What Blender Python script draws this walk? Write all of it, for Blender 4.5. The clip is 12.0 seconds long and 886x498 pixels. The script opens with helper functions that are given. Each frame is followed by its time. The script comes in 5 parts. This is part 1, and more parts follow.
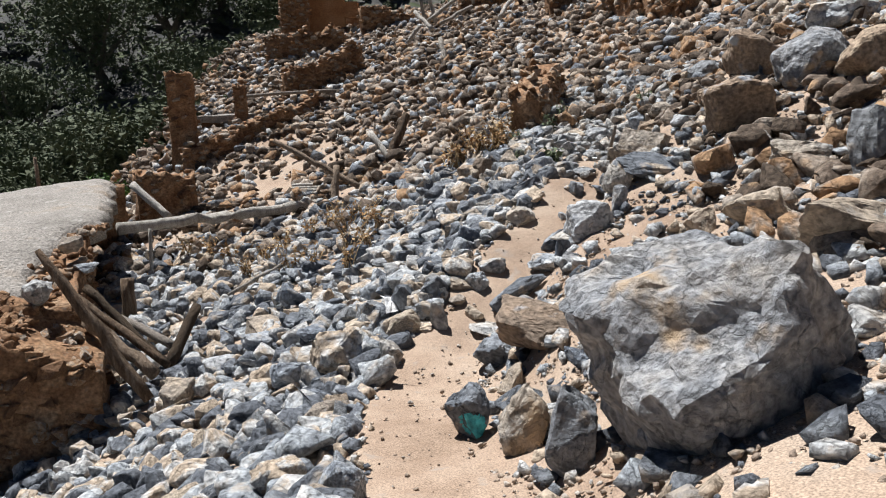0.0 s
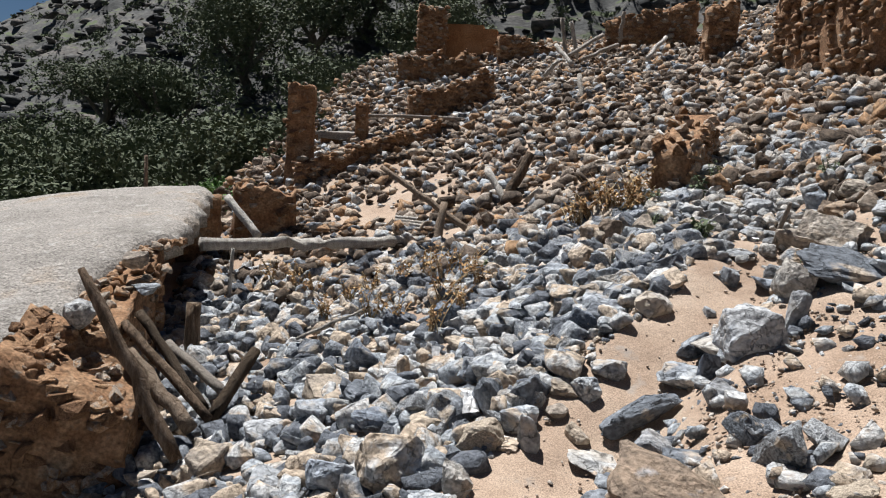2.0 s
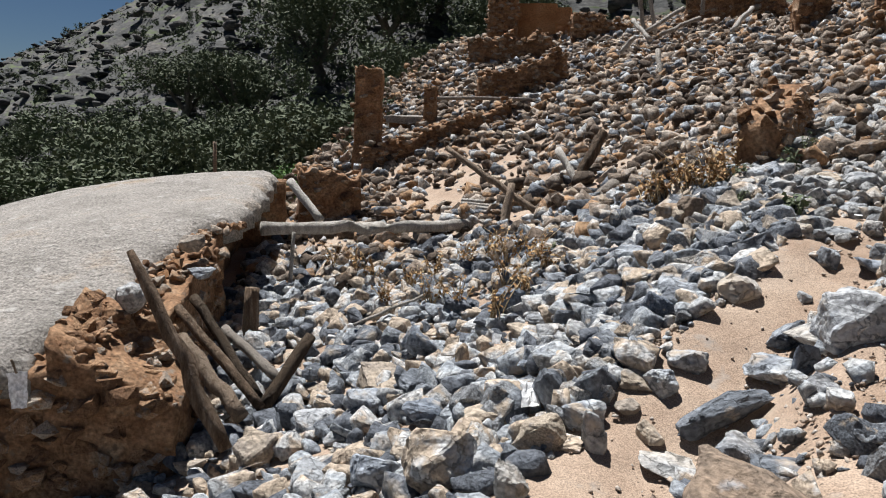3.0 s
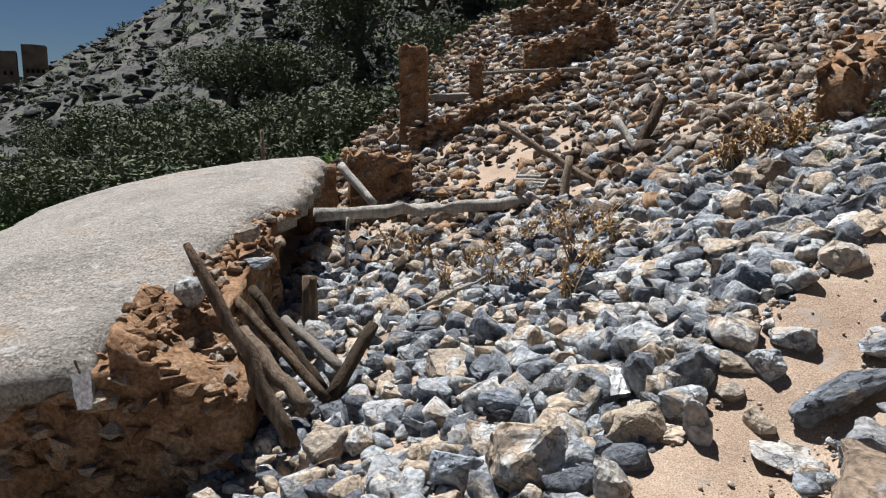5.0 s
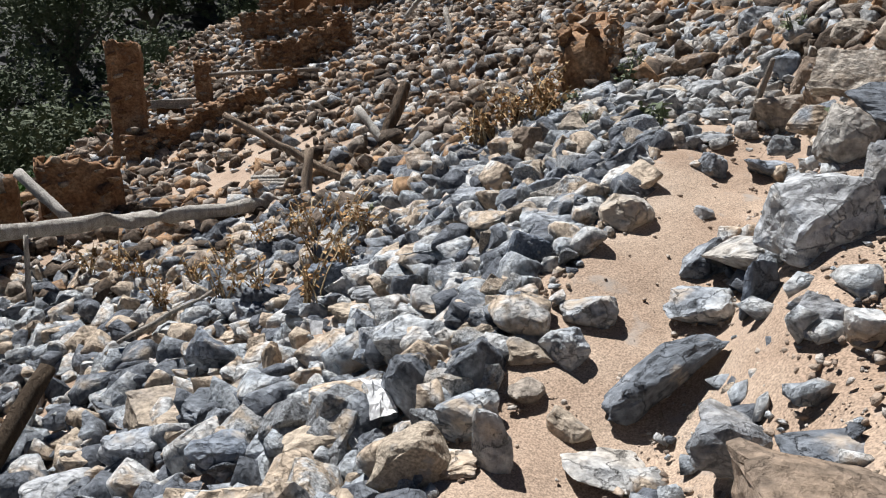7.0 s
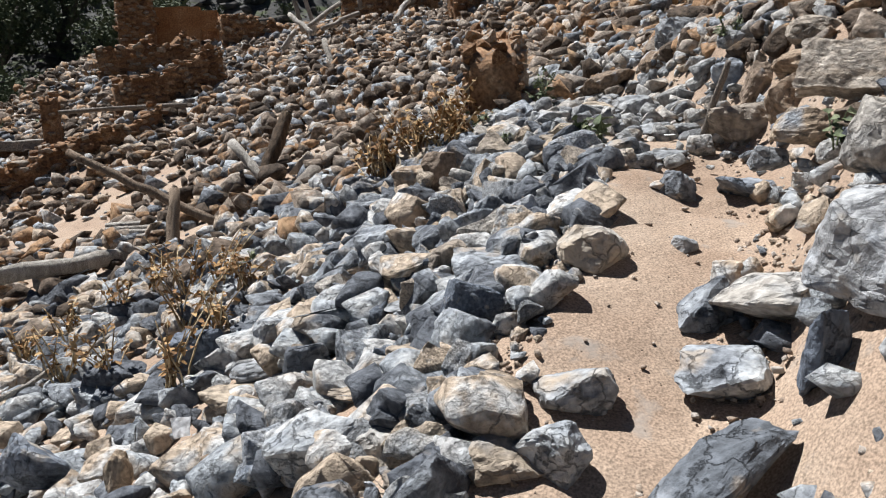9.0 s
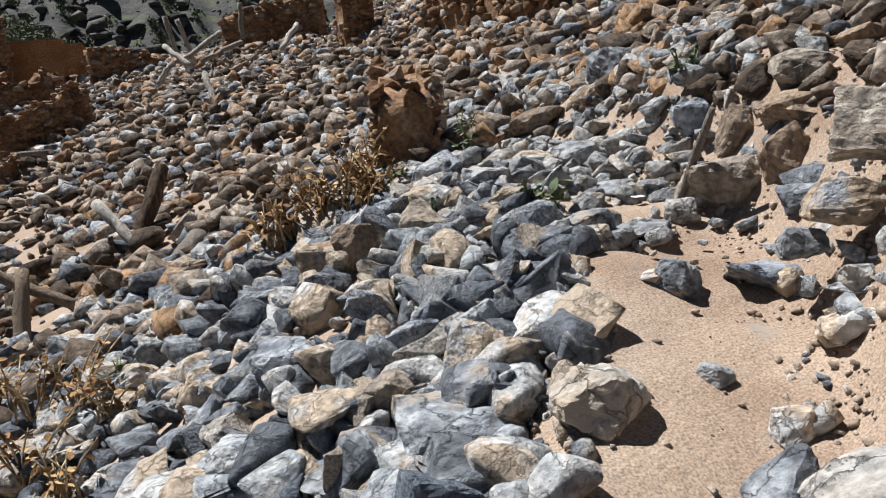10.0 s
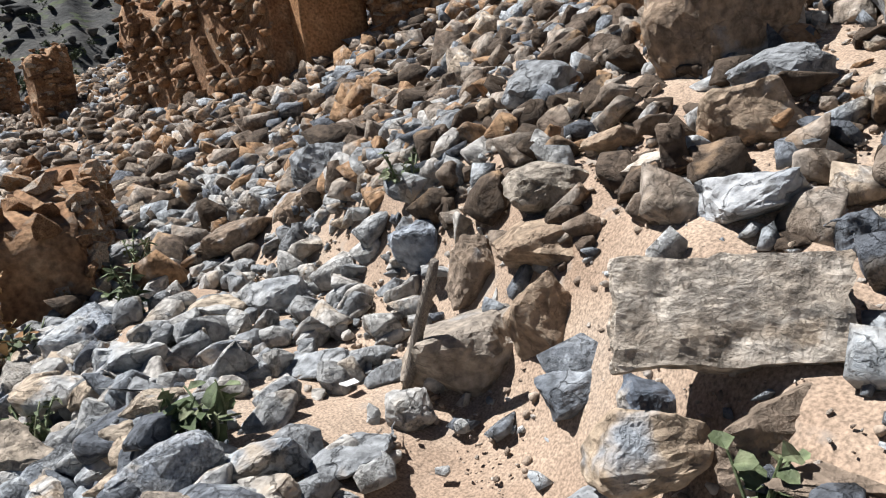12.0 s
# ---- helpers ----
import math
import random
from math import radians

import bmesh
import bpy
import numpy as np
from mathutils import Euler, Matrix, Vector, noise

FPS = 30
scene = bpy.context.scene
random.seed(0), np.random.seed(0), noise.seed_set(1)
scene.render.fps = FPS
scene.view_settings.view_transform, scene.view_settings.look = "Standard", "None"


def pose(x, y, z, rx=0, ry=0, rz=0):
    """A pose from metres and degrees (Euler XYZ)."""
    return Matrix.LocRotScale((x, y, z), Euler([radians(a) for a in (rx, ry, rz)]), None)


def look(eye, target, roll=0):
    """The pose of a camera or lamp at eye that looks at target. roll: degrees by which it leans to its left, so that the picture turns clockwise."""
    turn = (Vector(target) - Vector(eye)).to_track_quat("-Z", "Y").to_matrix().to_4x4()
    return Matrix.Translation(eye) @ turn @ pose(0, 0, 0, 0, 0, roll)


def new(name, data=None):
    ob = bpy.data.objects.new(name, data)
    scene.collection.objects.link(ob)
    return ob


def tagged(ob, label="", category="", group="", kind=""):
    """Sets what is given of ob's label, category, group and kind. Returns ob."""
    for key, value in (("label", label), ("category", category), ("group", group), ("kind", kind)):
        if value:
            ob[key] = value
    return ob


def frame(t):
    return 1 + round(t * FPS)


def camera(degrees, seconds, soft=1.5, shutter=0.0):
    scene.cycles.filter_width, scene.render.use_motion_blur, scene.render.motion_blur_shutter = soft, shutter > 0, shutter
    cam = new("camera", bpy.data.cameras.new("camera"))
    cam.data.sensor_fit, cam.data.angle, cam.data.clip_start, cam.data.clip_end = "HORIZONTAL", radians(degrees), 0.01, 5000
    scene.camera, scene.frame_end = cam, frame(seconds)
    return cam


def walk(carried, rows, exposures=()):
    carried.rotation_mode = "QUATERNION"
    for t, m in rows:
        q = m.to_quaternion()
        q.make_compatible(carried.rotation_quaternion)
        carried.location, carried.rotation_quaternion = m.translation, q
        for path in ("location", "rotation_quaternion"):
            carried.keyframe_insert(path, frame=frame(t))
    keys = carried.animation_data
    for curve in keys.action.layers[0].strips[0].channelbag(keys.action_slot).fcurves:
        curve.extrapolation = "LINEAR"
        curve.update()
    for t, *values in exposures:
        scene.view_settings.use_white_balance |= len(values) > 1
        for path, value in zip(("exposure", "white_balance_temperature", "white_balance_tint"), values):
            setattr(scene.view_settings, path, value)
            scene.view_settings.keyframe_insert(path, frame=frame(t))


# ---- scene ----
EXPO = 0.24
cam = camera(62.0, 12.0, 1.1)
# seconds, x, y, z, yaw, pitch, lean to the left
ROWS = [
    (0, 0.000, 0.000, 1.500, 0.00, -10.00, -2.00),
    (0.5, 0.054, 0.357, 1.640, 1.23, -8.95, 2.75),
    (1, 0.056, 0.757, 1.592, 3.61, -8.44, 2.72),
    (1.5, -0.013, 1.142, 1.634, 4.52, -7.46, 4.16),
    (2, 0.019, 1.606, 1.627, 8.94, -7.86, 4.25),
    (2.5, 0.031, 2.015, 1.458, 13.38, -9.35, 3.51),
    (2.7, 0.097, 2.061, 1.486, 14.52, -9.04, 3.81),
    (4.3, -0.160, 2.276, 1.512, 15.60, -11.14, -1.48),
    (4.5, -0.184, 2.299, 1.488, 16.33, -11.26, -1.72),
    (5, -0.189, 2.398, 1.434, 18.38, -10.79, 0.02),
    (5.5, -0.151, 2.521, 1.456, 13.26, -10.26, 2.00),
    (6, -0.126, 2.948, 1.362, 10.40, -9.20, -1.14),
    (6.5, -0.142, 3.433, 1.056, 4.43, -9.54, -1.74),
    (7, -0.245, 3.751, 0.941, -0.42, -9.30, -1.72),
    (7.2, -0.238, 3.855, 0.890, -1.76, -8.86, -1.99),
    (8.8, -0.347, 4.745, 0.839, -8.58, -7.11, -3.12),
    (9, -0.347, 4.882, 0.845, -9.54, -6.65, -3.28),
    (9.5, -0.279, 5.500, 0.955, -13.82, -6.09, -4.69),
    (10, -0.232, 5.999, 1.175, -17.38, -5.75, -6.22),
    (10.5, 0.074, 6.438, 1.289, -26.89, -6.67, -7.00),
    (11, 0.450, 6.700, 1.440, -30.70, -5.65, -8.20),
    (11.5, 0.586, 6.845, 1.540, -32.96, -4.46, -9.97),
    (12, 0.766, 7.047, 1.540, -35.75, -3.80, -10.67),
]
walk(cam, [(t, pose(x, y, z, 90 + pitch, 0, yaw) @ pose(0, 0, 0, 0, 0, lean)) for t, x, y, z, yaw, pitch, lean in ROWS], [(0, EXPO), (9.5, EXPO), (10.5, EXPO - 0.2), (11.3, EXPO + 0.12), (12, EXPO + 0.15)])

# ---- light ----
SUN_ELEVATION, SUN_AZIMUTH = 66.0, -46.0  # degrees; azimuth clockwise from +y
world = bpy.data.worlds.new("sky")
scene.world = world
world.use_nodes = True
sky = world.node_tree.nodes.new("ShaderNodeTexSky")
sky.sky_type, sky.sun_disc = "NISHITA", False
sky.sun_elevation, sky.sun_rotation = radians(SUN_ELEVATION), radians(SUN_AZIMUTH)
sky.air_density, sky.dust_density, sky.ozone_density, sky.altitude = 0.9, 0.0, 8.0, 1200
background = world.node_tree.nodes["Background"]
background.inputs["Strength"].default_value = 0.028
world.node_tree.links.new(sky.outputs["Color"], background.inputs["Color"])
sun = new("sun", bpy.data.lights.new("sun", "SUN"))
sun.data.energy, sun.data.angle, sun.data.color = 7.2, radians(0.53), (1.0, 0.99, 0.98)
el, az = radians(SUN_ELEVATION), radians(SUN_AZIMUTH)
sun.matrix_world = look((math.cos(el) * math.sin(az) * 50, math.cos(el) * math.cos(az) * 50, math.sin(el) * 50), (0, 0, 0))


# ---- materials ----
def material(name, colours, scale=3.0, rough=0.9, bump=0.4, bump_scale=18.0, vary="", stretch=(1, 1, 1), spots=None, fine=26.0, cracks=0.0):
    """colours: 2 to 4 base colours mixed by noise at two scales. vary: 'object' or 'island' gives each piece its own shift."""
    mat = bpy.data.materials.new(name)
    mat.use_nodes = True
    tree = mat.node_tree
    node, link = tree.nodes.new, tree.links.new
    shader = tree.nodes["Principled BSDF"]
    shader.inputs["Roughness"].default_value = rough
    shader.inputs["Specular IOR Level"].default_value = 0.25
    coord = node("ShaderNodeTexCoord")
    place = node("ShaderNodeMapping")
    place.inputs["Scale"].default_value = stretch
    geo = node("ShaderNodeNewGeometry")
    link(geo.outputs["Position"] if vary == "island" else coord.outputs["Object"], place.inputs["Vector"])
    big = node("ShaderNodeTexNoise")
    big.inputs["Scale"].default_value, big.inputs["Detail"].default_value, big.inputs["Roughness"].default_value = scale, 8, 0.62
    link(place.outputs["Vector"], big.inputs["Vector"])
    value = big.outputs["Fac"]
    if vary:
        rnd = geo.outputs["Random Per Island"]
        if vary == "object":
            rnd = node("ShaderNodeObjectInfo").outputs["Random"]
        shift = node("ShaderNodeMath")
        shift.operation = "MULTIPLY_ADD"
        link(rnd, shift.inputs[0])
        shift.inputs[1].default_value, shift.inputs[2].default_value = 0.58, -0.31
        add = node("ShaderNodeMath")
        link(value, add.inputs[0]), link(shift.outputs[0], add.inputs[1])
        value = add.outputs[0]
        offset = node("ShaderNodeVectorMath")
        offset.operation = "MULTIPLY_ADD"
        link(rnd, offset.inputs[0])
        offset.inputs[1].default_value = (37, 53, 71)
        link(coord.outputs["Object"] if vary == "object" else geo.outputs["Position"], offset.inputs[2])
        link(offset.outputs[0], place.inputs["Vector"])
    ramp = node("ShaderNodeValToRGB")
    while len(ramp.color_ramp.elements) < len(colours):
        ramp.color_ramp.elements.new(0.5)
    for k, c in enumerate(colours):
        ramp.color_ramp.elements[k].position = 0.3 + 0.4 * k / (len(colours) - 1)
        ramp.color_ramp.elements[k].color = (*c, 1)
    link(value, ramp.inputs["Fac"])
    grain = node("ShaderNodeTexNoise")
    grain.inputs["Scale"].default_value, grain.inputs["Detail"].default_value = fine, 4
    link(place.outputs["Vector"], grain.inputs["Vector"])
    soft = node("ShaderNodeMapRange")
    soft.inputs["From Min"].default_value, soft.inputs["From Max"].default_value = 0.3, 0.7
    soft.inputs["To Min"].default_value, soft.inputs["To Max"].default_value = 0.52, 1.34
    link(grain.outputs["Fac"], soft.inputs["Value"])
    mix = node("ShaderNodeMix")
    mix.data_type, mix.blend_type = "RGBA", "MULTIPLY"
    mix.inputs[0].default_value = 1.0
    link(ramp.outputs["Color"], mix.inputs[6]), link(soft.outputs["Result"], mix.inputs[7])
    colour = mix.outputs[2]
    if spots:
        blot = node("ShaderNodeTexNoise")
        blot.inputs["Scale"].default_value, blot.inputs["Detail"].default_value = spots[1], 6
        link(place.outputs["Vector"], blot.inputs["Vector"])
        edge = node("ShaderNodeMapRange")
        edge.inputs["From Min"].default_value, edge.inputs["From Max"].default_value = spots[2], spots[2] + 0.1
        link(blot.outputs["Fac"], edge.inputs["Value"])
        over = node("ShaderNodeMix")
        over.data_type = "RGBA"
        link(edge.outputs["Result"], over.inputs[0])
        link(colour, over.inputs[6])
        over.inputs[7].default_value = (*spots[0], 1)
        colour = over.outputs[2]
    split = None
    if cracks:
        bend = node("ShaderNodeVectorMath")
        bend.operation = "MULTIPLY_ADD"
        link(big.outputs["Color"], bend.inputs[0])
        bend.inputs[1].default_value = (0.5, 0.5, 0.5)
        link(place.outputs["Vector"], bend.inputs[2])
        cell = node("ShaderNodeTexVoronoi")
        cell.feature = "DISTANCE_TO_EDGE"
        cell.inputs["Scale"].default_value = cracks
        link(bend.outputs[0], cell.inputs["Vector"])
        split = node("ShaderNodeMapRange")
        split.inputs["From Min"].default_value, split.inputs["From Max"].default_value = 0.0, 0.03
        split.inputs["To Min"].default_value, split.inputs["To Max"].default_value = 0.8, 1.0
        link(cell.outputs["Distance"], split.inputs["Value"])
        lines = node("ShaderNodeMix")
        lines.data_type, lines.blend_type = "RGBA", "MULTIPLY"
        lines.inputs[0].default_value = 1.0
        link(colour, lines.inputs[6]), link(split.outputs["Result"], lines.inputs[7])
        colour = lines.outputs[2]
    link(colour, shader.inputs["Base Color"])
    rough_noise = node("ShaderNodeTexNoise")
    rough_noise.inputs["Scale"].default_value, rough_noise.inputs["Detail"].default_value = bump_scale, 9
    rough_noise.inputs["Roughness"].default_value = 0.65
    link(place.outputs["Vector"], rough_noise.inputs["Vector"])
    relief = node("ShaderNodeBump")
    relief.inputs["Strength"].default_value, relief.inputs["Distance"].default_value = bump, 0.05
    broad = node("ShaderNodeTexNoise")
    broad.noise_dimensions = "3D"
    broad.inputs["Scale"].default_value, broad.inputs["Detail"].default_value, broad.inputs["Distortion"].default_value = bump_scale * 0.3, 6, 0.8
    link(place.outputs["Vector"], broad.inputs["Vector"])
    both = node("ShaderNodeMath")
    both.operation = "MULTIPLY_ADD"
    link(broad.outputs["Fac"], both.inputs[0])
    both.inputs[1].default_value = 1.6
    link(rough_noise.outputs["Fac"], both.inputs[2])
    height = both.outputs[0]
    if split:
        deep = node("ShaderNodeMath")
        link(height, deep.inputs[0]), link(split.outputs["Result"], deep.inputs[1])
        height = deep.outputs[0]
    link(height, relief.inputs["Height"])
    link(relief.outputs["Normal"], shader.inputs["Normal"])
    return mat


GREY, PALE, DARK, TAN = (0.335, 0.36, 0.39), (0.49, 0.49, 0.485), (0.17, 0.185, 0.21), (0.49, 0.42, 0.345)
RUST = (0.36, 0.22, 0.12)
ROCK = material("limestone", [(0.119, 0.132, 0.151), (0.222, 0.24, 0.265), (0.354, 0.381, 0.409), (0.436, 0.449, 0.455), (0.509, 0.503, 0.491), (0.457, 0.371, 0.284)], 3.5, 0.8, 1.0, 5, "object", spots=((0.43, 0.36, 0.285), 4.0, 0.58), cracks=5)
DARK_ROCK = material("dark limestone", [(0.127, 0.15, 0.187), (0.304, 0.335, 0.378), (0.394, 0.403, 0.413)], 4.0, 0.7, 1.0, 5, "object", spots=((0.40, 0.36, 0.31), 5.0, 0.62), cracks=5)
PALE_ROCK = material("pale limestone", [(0.231, 0.242, 0.253), (0.306, 0.321, 0.337), (0.367, 0.367, 0.362), (0.396, 0.37, 0.335)], 3.0, 0.85, 1.0, 5, "object", spots=((0.43, 0.36, 0.285), 3.0, 0.59), cracks=4)
TAN_ROCK = material("tan limestone", [(0.29, 0.25, 0.21), (0.37, 0.309, 0.242), (0.423, 0.356, 0.279)], 3.0, 0.85, 0.6, 18, "object", spots=((0.30, 0.29, 0.28), 4.0, 0.62), cracks=5)
BROWN_ROCK = material("earth-stained stone", [(0.22, 0.17, 0.13), (0.31, 0.23, 0.165), (0.38, 0.30, 0.22)], 4.0, 0.9, 0.7, 16, "object", spots=(GREY, 4.0, 0.6), cracks=5)
ROCK_STUFF = material("rubble limestone", [(0.124, 0.136, 0.157), (0.229, 0.249, 0.275), (0.366, 0.395, 0.422), (0.451, 0.464, 0.47), (0.526, 0.52, 0.509), (0.472, 0.383, 0.294)], 3.0, 0.8, 1.0, 13, "island", spots=((0.43, 0.36, 0.285), 3.0, 0.59), cracks=6)
ROCK_WARM = material("dusty stone", [(0.0788, 0.0578, 0.042), (0.147, 0.11, 0.084), (0.252, 0.205, 0.163), (0.378, 0.331, 0.284), (0.315, 0.194, 0.11)], 3.0, 0.9, 0.8, 14, "island", spots=((0.38, 0.25, 0.145), 3.0, 0.6), cracks=6)
WALL_STONE = material("mud-bedded stone", [(0.149, 0.0828, 0.046), (0.241, 0.14, 0.0782), (0.322, 0.201, 0.117), (0.299, 0.259, 0.213)], 4.0, 0.92, 0.7, 16, "island", spots=((0.27, 0.14, 0.065), 3.0, 0.57))
BOULDER = material("boulder limestone", [(0.206, 0.22, 0.239), (0.299, 0.307, 0.32), (0.345, 0.336, 0.325), (0.367, 0.321, 0.267)], 4.0, 0.85, 0.9, 15, "object", spots=((0.44, 0.33, 0.22), 3.0, 0.6), cracks=3)
COBBLE = material("pale cobbles", [(0.24, 0.25, 0.26), (0.407, 0.407, 0.398), (0.442, 0.416, 0.383)], 3.0, 0.85, 0.9, 13, "island", spots=((0.43, 0.36, 0.285), 3.0, 0.59), cracks=6)
WALL_PIECE = material("mud-bedded stone piece", [(0.173, 0.096, 0.0531), (0.289, 0.17, 0.0943), (0.384, 0.243, 0.141), (0.364, 0.312, 0.26)], 4.0, 0.92, 1.0, 5, "object", spots=((0.27, 0.15, 0.075), 3.0, 0.57))
SLAB = material("tan layered stone", [(0.306, 0.264, 0.221), (0.425, 0.365, 0.302), (0.493, 0.442, 0.383), (0.442, 0.357, 0.272)], 7.0, 0.9, 0.8, 12, "object", (1, 1, 1.3), spots=((0.40, 0.33, 0.26), 6.0, 0.56), cracks=6)
DIRT = material("sandy earth", [(0.248, 0.175, 0.124), (0.313, 0.23, 0.17), (0.368, 0.281, 0.212), (0.34, 0.276, 0.221)], 1.3, 0.95, 0.25, 30, spots=((0.29, 0.25, 0.215), 5.0, 0.63), fine=110)
GRAVEL = material("earthy gravel", [(0.27, 0.21, 0.165), (0.35, 0.275, 0.215), (0.41, 0.33, 0.26), (0.43, 0.39, 0.35)], 6.0, 0.9, 0.6, 30, "island")
MUD = material("red-brown mud", [(0.16, 0.0828, 0.0426), (0.233, 0.129, 0.0698), (0.294, 0.178, 0.102), (0.385, 0.276, 0.182)], 3.0, 0.95, 1.0, 10, spots=((0.20, 0.165, 0.13), 7.0, 0.62))
PLASTER = material("smooth earth plaster", [(0.26, 0.13, 0.06), (0.34, 0.18, 0.085), (0.39, 0.23, 0.12)], 1.6, 0.95, 0.35, 12)
ROOF = material("dry mud roof", [(0.221, 0.205, 0.184), (0.279, 0.258, 0.234), (0.328, 0.303, 0.275), (0.312, 0.254, 0.197)], 1.1, 0.95, 1.0, 20, spots=((0.40, 0.38, 0.355), 6.0, 0.6), fine=35)
WOOD = material("weathered grey wood", [(0.24, 0.21, 0.18), (0.36, 0.33, 0.29), (0.50, 0.47, 0.43)], 3.0, 0.85, 0.7, 16, "object", (6, 6, 0.6), fine=40)
BROWN_WOOD = material("brown weathered wood", [(0.07, 0.048, 0.03), (0.15, 0.10, 0.065), (0.27, 0.205, 0.15)], 3.0, 0.85, 0.8, 16, "object", (6, 6, 0.6), fine=40)


# ---- the lie of the land ----
def bent(v, xs, ys, w=0.5):
    return sum(np.interp(v + k * w, xs, ys) for k in (-1, -0.5, 0, 0.5, 1)) / 5


def path_x(y):
    return bent(y, (0, 3.5, 5, 6, 6.7, 7.2, 7.7, 8.2, 8.7, 9.3, 10.5, 13, 16, 20, 40), (0, -0.12, -0.22, -0.05, 0.25, 0.55, 0.95, 1.35, 1.62, 1.8, 1.95, 2.1, 2.6, 3.2, 5.0), 0.3)


def path_z(y):
    return bent(y, (-6, 0, 2, 3.4, 5, 6, 6.6, 7.2, 7.6, 8, 8.4, 9, 9.8, 10.7, 13, 16, 20, 30, 45), (-0.1, 0.05, 0.0, -0.3, -0.5, -0.48, -0.32, -0.02, 0.18, 0.36, 0.52, 0.78, 0.98, 1.15, 1.5, 2.2, 3.2, 6.0, 9.0), 0.3)


def slope(x, y):
    """Height of the bare hillside: falls to the rubble and the house, climbs over a stone bank beside the path."""
    d = x - path_x(y)
    fall = np.interp(y, (5, 7.5, 10, 14, 20, 30, 40), (0.40, 0.46, 0.50, 0.42, 0.27, 0.16, 0.10))
    c = np.where(d < 0, -fall * np.maximum(-d - 0.38, 0), 0.30 * np.maximum(d - 0.35, 0) + 0.12 * np.maximum(d - 1.2, 0))
    pit = np.clip((18 - y) / 3, 0, 1)
    c = np.where(c < -1.3, (-1.3 - 1.2 * (1 - np.exp((c + 1.3) / 1.2))) * pit + c * (1 - pit), c)
    t = np.clip((d - 0.5) / 0.65, 0, 1)
    bank = np.interp(y, (1, 4.5, 6, 7.8, 8.3, 10.2, 11.5, 14), (0.1, 0.3, 0.42, 0.5, 0.6, 0.55, 0.35, 0.2))
    return path_z(y) + c + bank * t * t * (3 - 2 * t)


def land(x, y):
    """Hillside near by, the valley beside it and the mountain beyond."""
    x, y = np.asarray(x, float), np.asarray(y, float)
    near = slope(np.clip(x, -9, 25), np.clip(y, -8, 45))
    valley = -7.0 + 0.02 * y
    away = np.clip((-8.0 - x + 0.25 * np.clip(y - 20, 0, 60)) / 9, 0, 1)
    low = near * (1 - away) + valley * away
    low = np.where(y > 34, np.minimum(low, 6.2), low)
    r, a = np.hypot(x, y), np.degrees(np.arctan2(-x, y))
    ridge = np.interp(a, (-180, -100, -60, -10, 10, 30, 41, 50, 62, 90, 180), (4, 14, 27, 29, 25, 14.5, 6.2, 1.6, 1.0, 2, 4))
    crag = np.interp(r, (38, 55, 100, 150, 175, 400, 2500), (0, 0.12, 0.55, 0.93, 1.0, 0.75, 0.2))
    strata = 0.020 * np.sin(a * 0.7 + 3 * np.sin(a * 0.13)) + 0.012 * np.sin(a * 2.3 + r * 0.05)
    rise = 165 * np.tan(np.radians(ridge)) * np.clip(crag + strata * np.clip((r - 50) / 50, 0, 1), 0, 2)
    t = np.clip((r - 36) / 22, 0, 1)
    return low * (1 - t) + np.maximum(valley, valley + 7 + rise - 6) * t


def ripple(x, y, size, seed):
    """Sum of turned waves: soft unevenness."""
    r, out = np.random.RandomState(seed), 0
    for _ in range(9):
        a, f, p = r.uniform(0, 6.28), r.uniform(0.6, 1.8) / size, r.uniform(0, 6.28)
        out = out + np.sin((x * math.cos(a) + y * math.sin(a)) * f * 6.28 + p)
    return out / 9


def whole(x, y):
    """Land with its unevenness near by and its crags far off."""
    z, near = land(x, y), np.clip((26 - np.hypot(x, y - 6)) / 14, 0, 1)
    z = z + near * (0.05 * ripple(x, y, 1.1, 1) + 0.022 * ripple(x, y, 0.4, 2))
    far = np.clip((np.hypot(x, y) - 45) / 40, 0, 1)
    return z + far * (2.6 * ripple(x, y, 26, 3) + 3.0 * np.abs(ripple(x, y, 9, 5)) + 0.9 * ripple(x, y, 4.2, 6))


def at(x, y):
    return float(slope(x, y))


# ---- building helpers ----
def mesh_from(name, verts, faces, mat=None, smooth=False):
    me = bpy.data.meshes.new(name)
    me.from_pydata(verts, [], faces)
    if mat:
        me.materials.append(mat)
    if smooth:
        me.shade_smooth()
    me.update()
    return me


def data_of(name, bm, mat, smooth=False):
    me = bpy.data.meshes.new(name)
    bm.to_mesh(me)
    bm.free()
    me.materials.append(mat)
    if smooth:
        me.shade_smooth()
    return me


def part(name, bm, mat, parent=None, label="", smooth=False):
    ob = new(name, data_of(name, bm, mat, smooth))
    ob.parent = parent
    if label:
        ob["label"] = label
    return ob


def crumble(bm, size, depth, seed, octaves=3):
    """Pushes the points of a mesh about by noise."""
    off = Vector((seed * 3.7, seed * 5.1, seed * 1.3))
    for v in bm.verts:
        p = v.co / size + off
        v.co += Vector((noise.fractal(p, 1, 2, octaves), noise.fractal(p + Vector((31, 7, 3)), 1, 2, octaves), noise.fractal(p + Vector((5, 47, 19)), 1, 2, octaves))) * depth


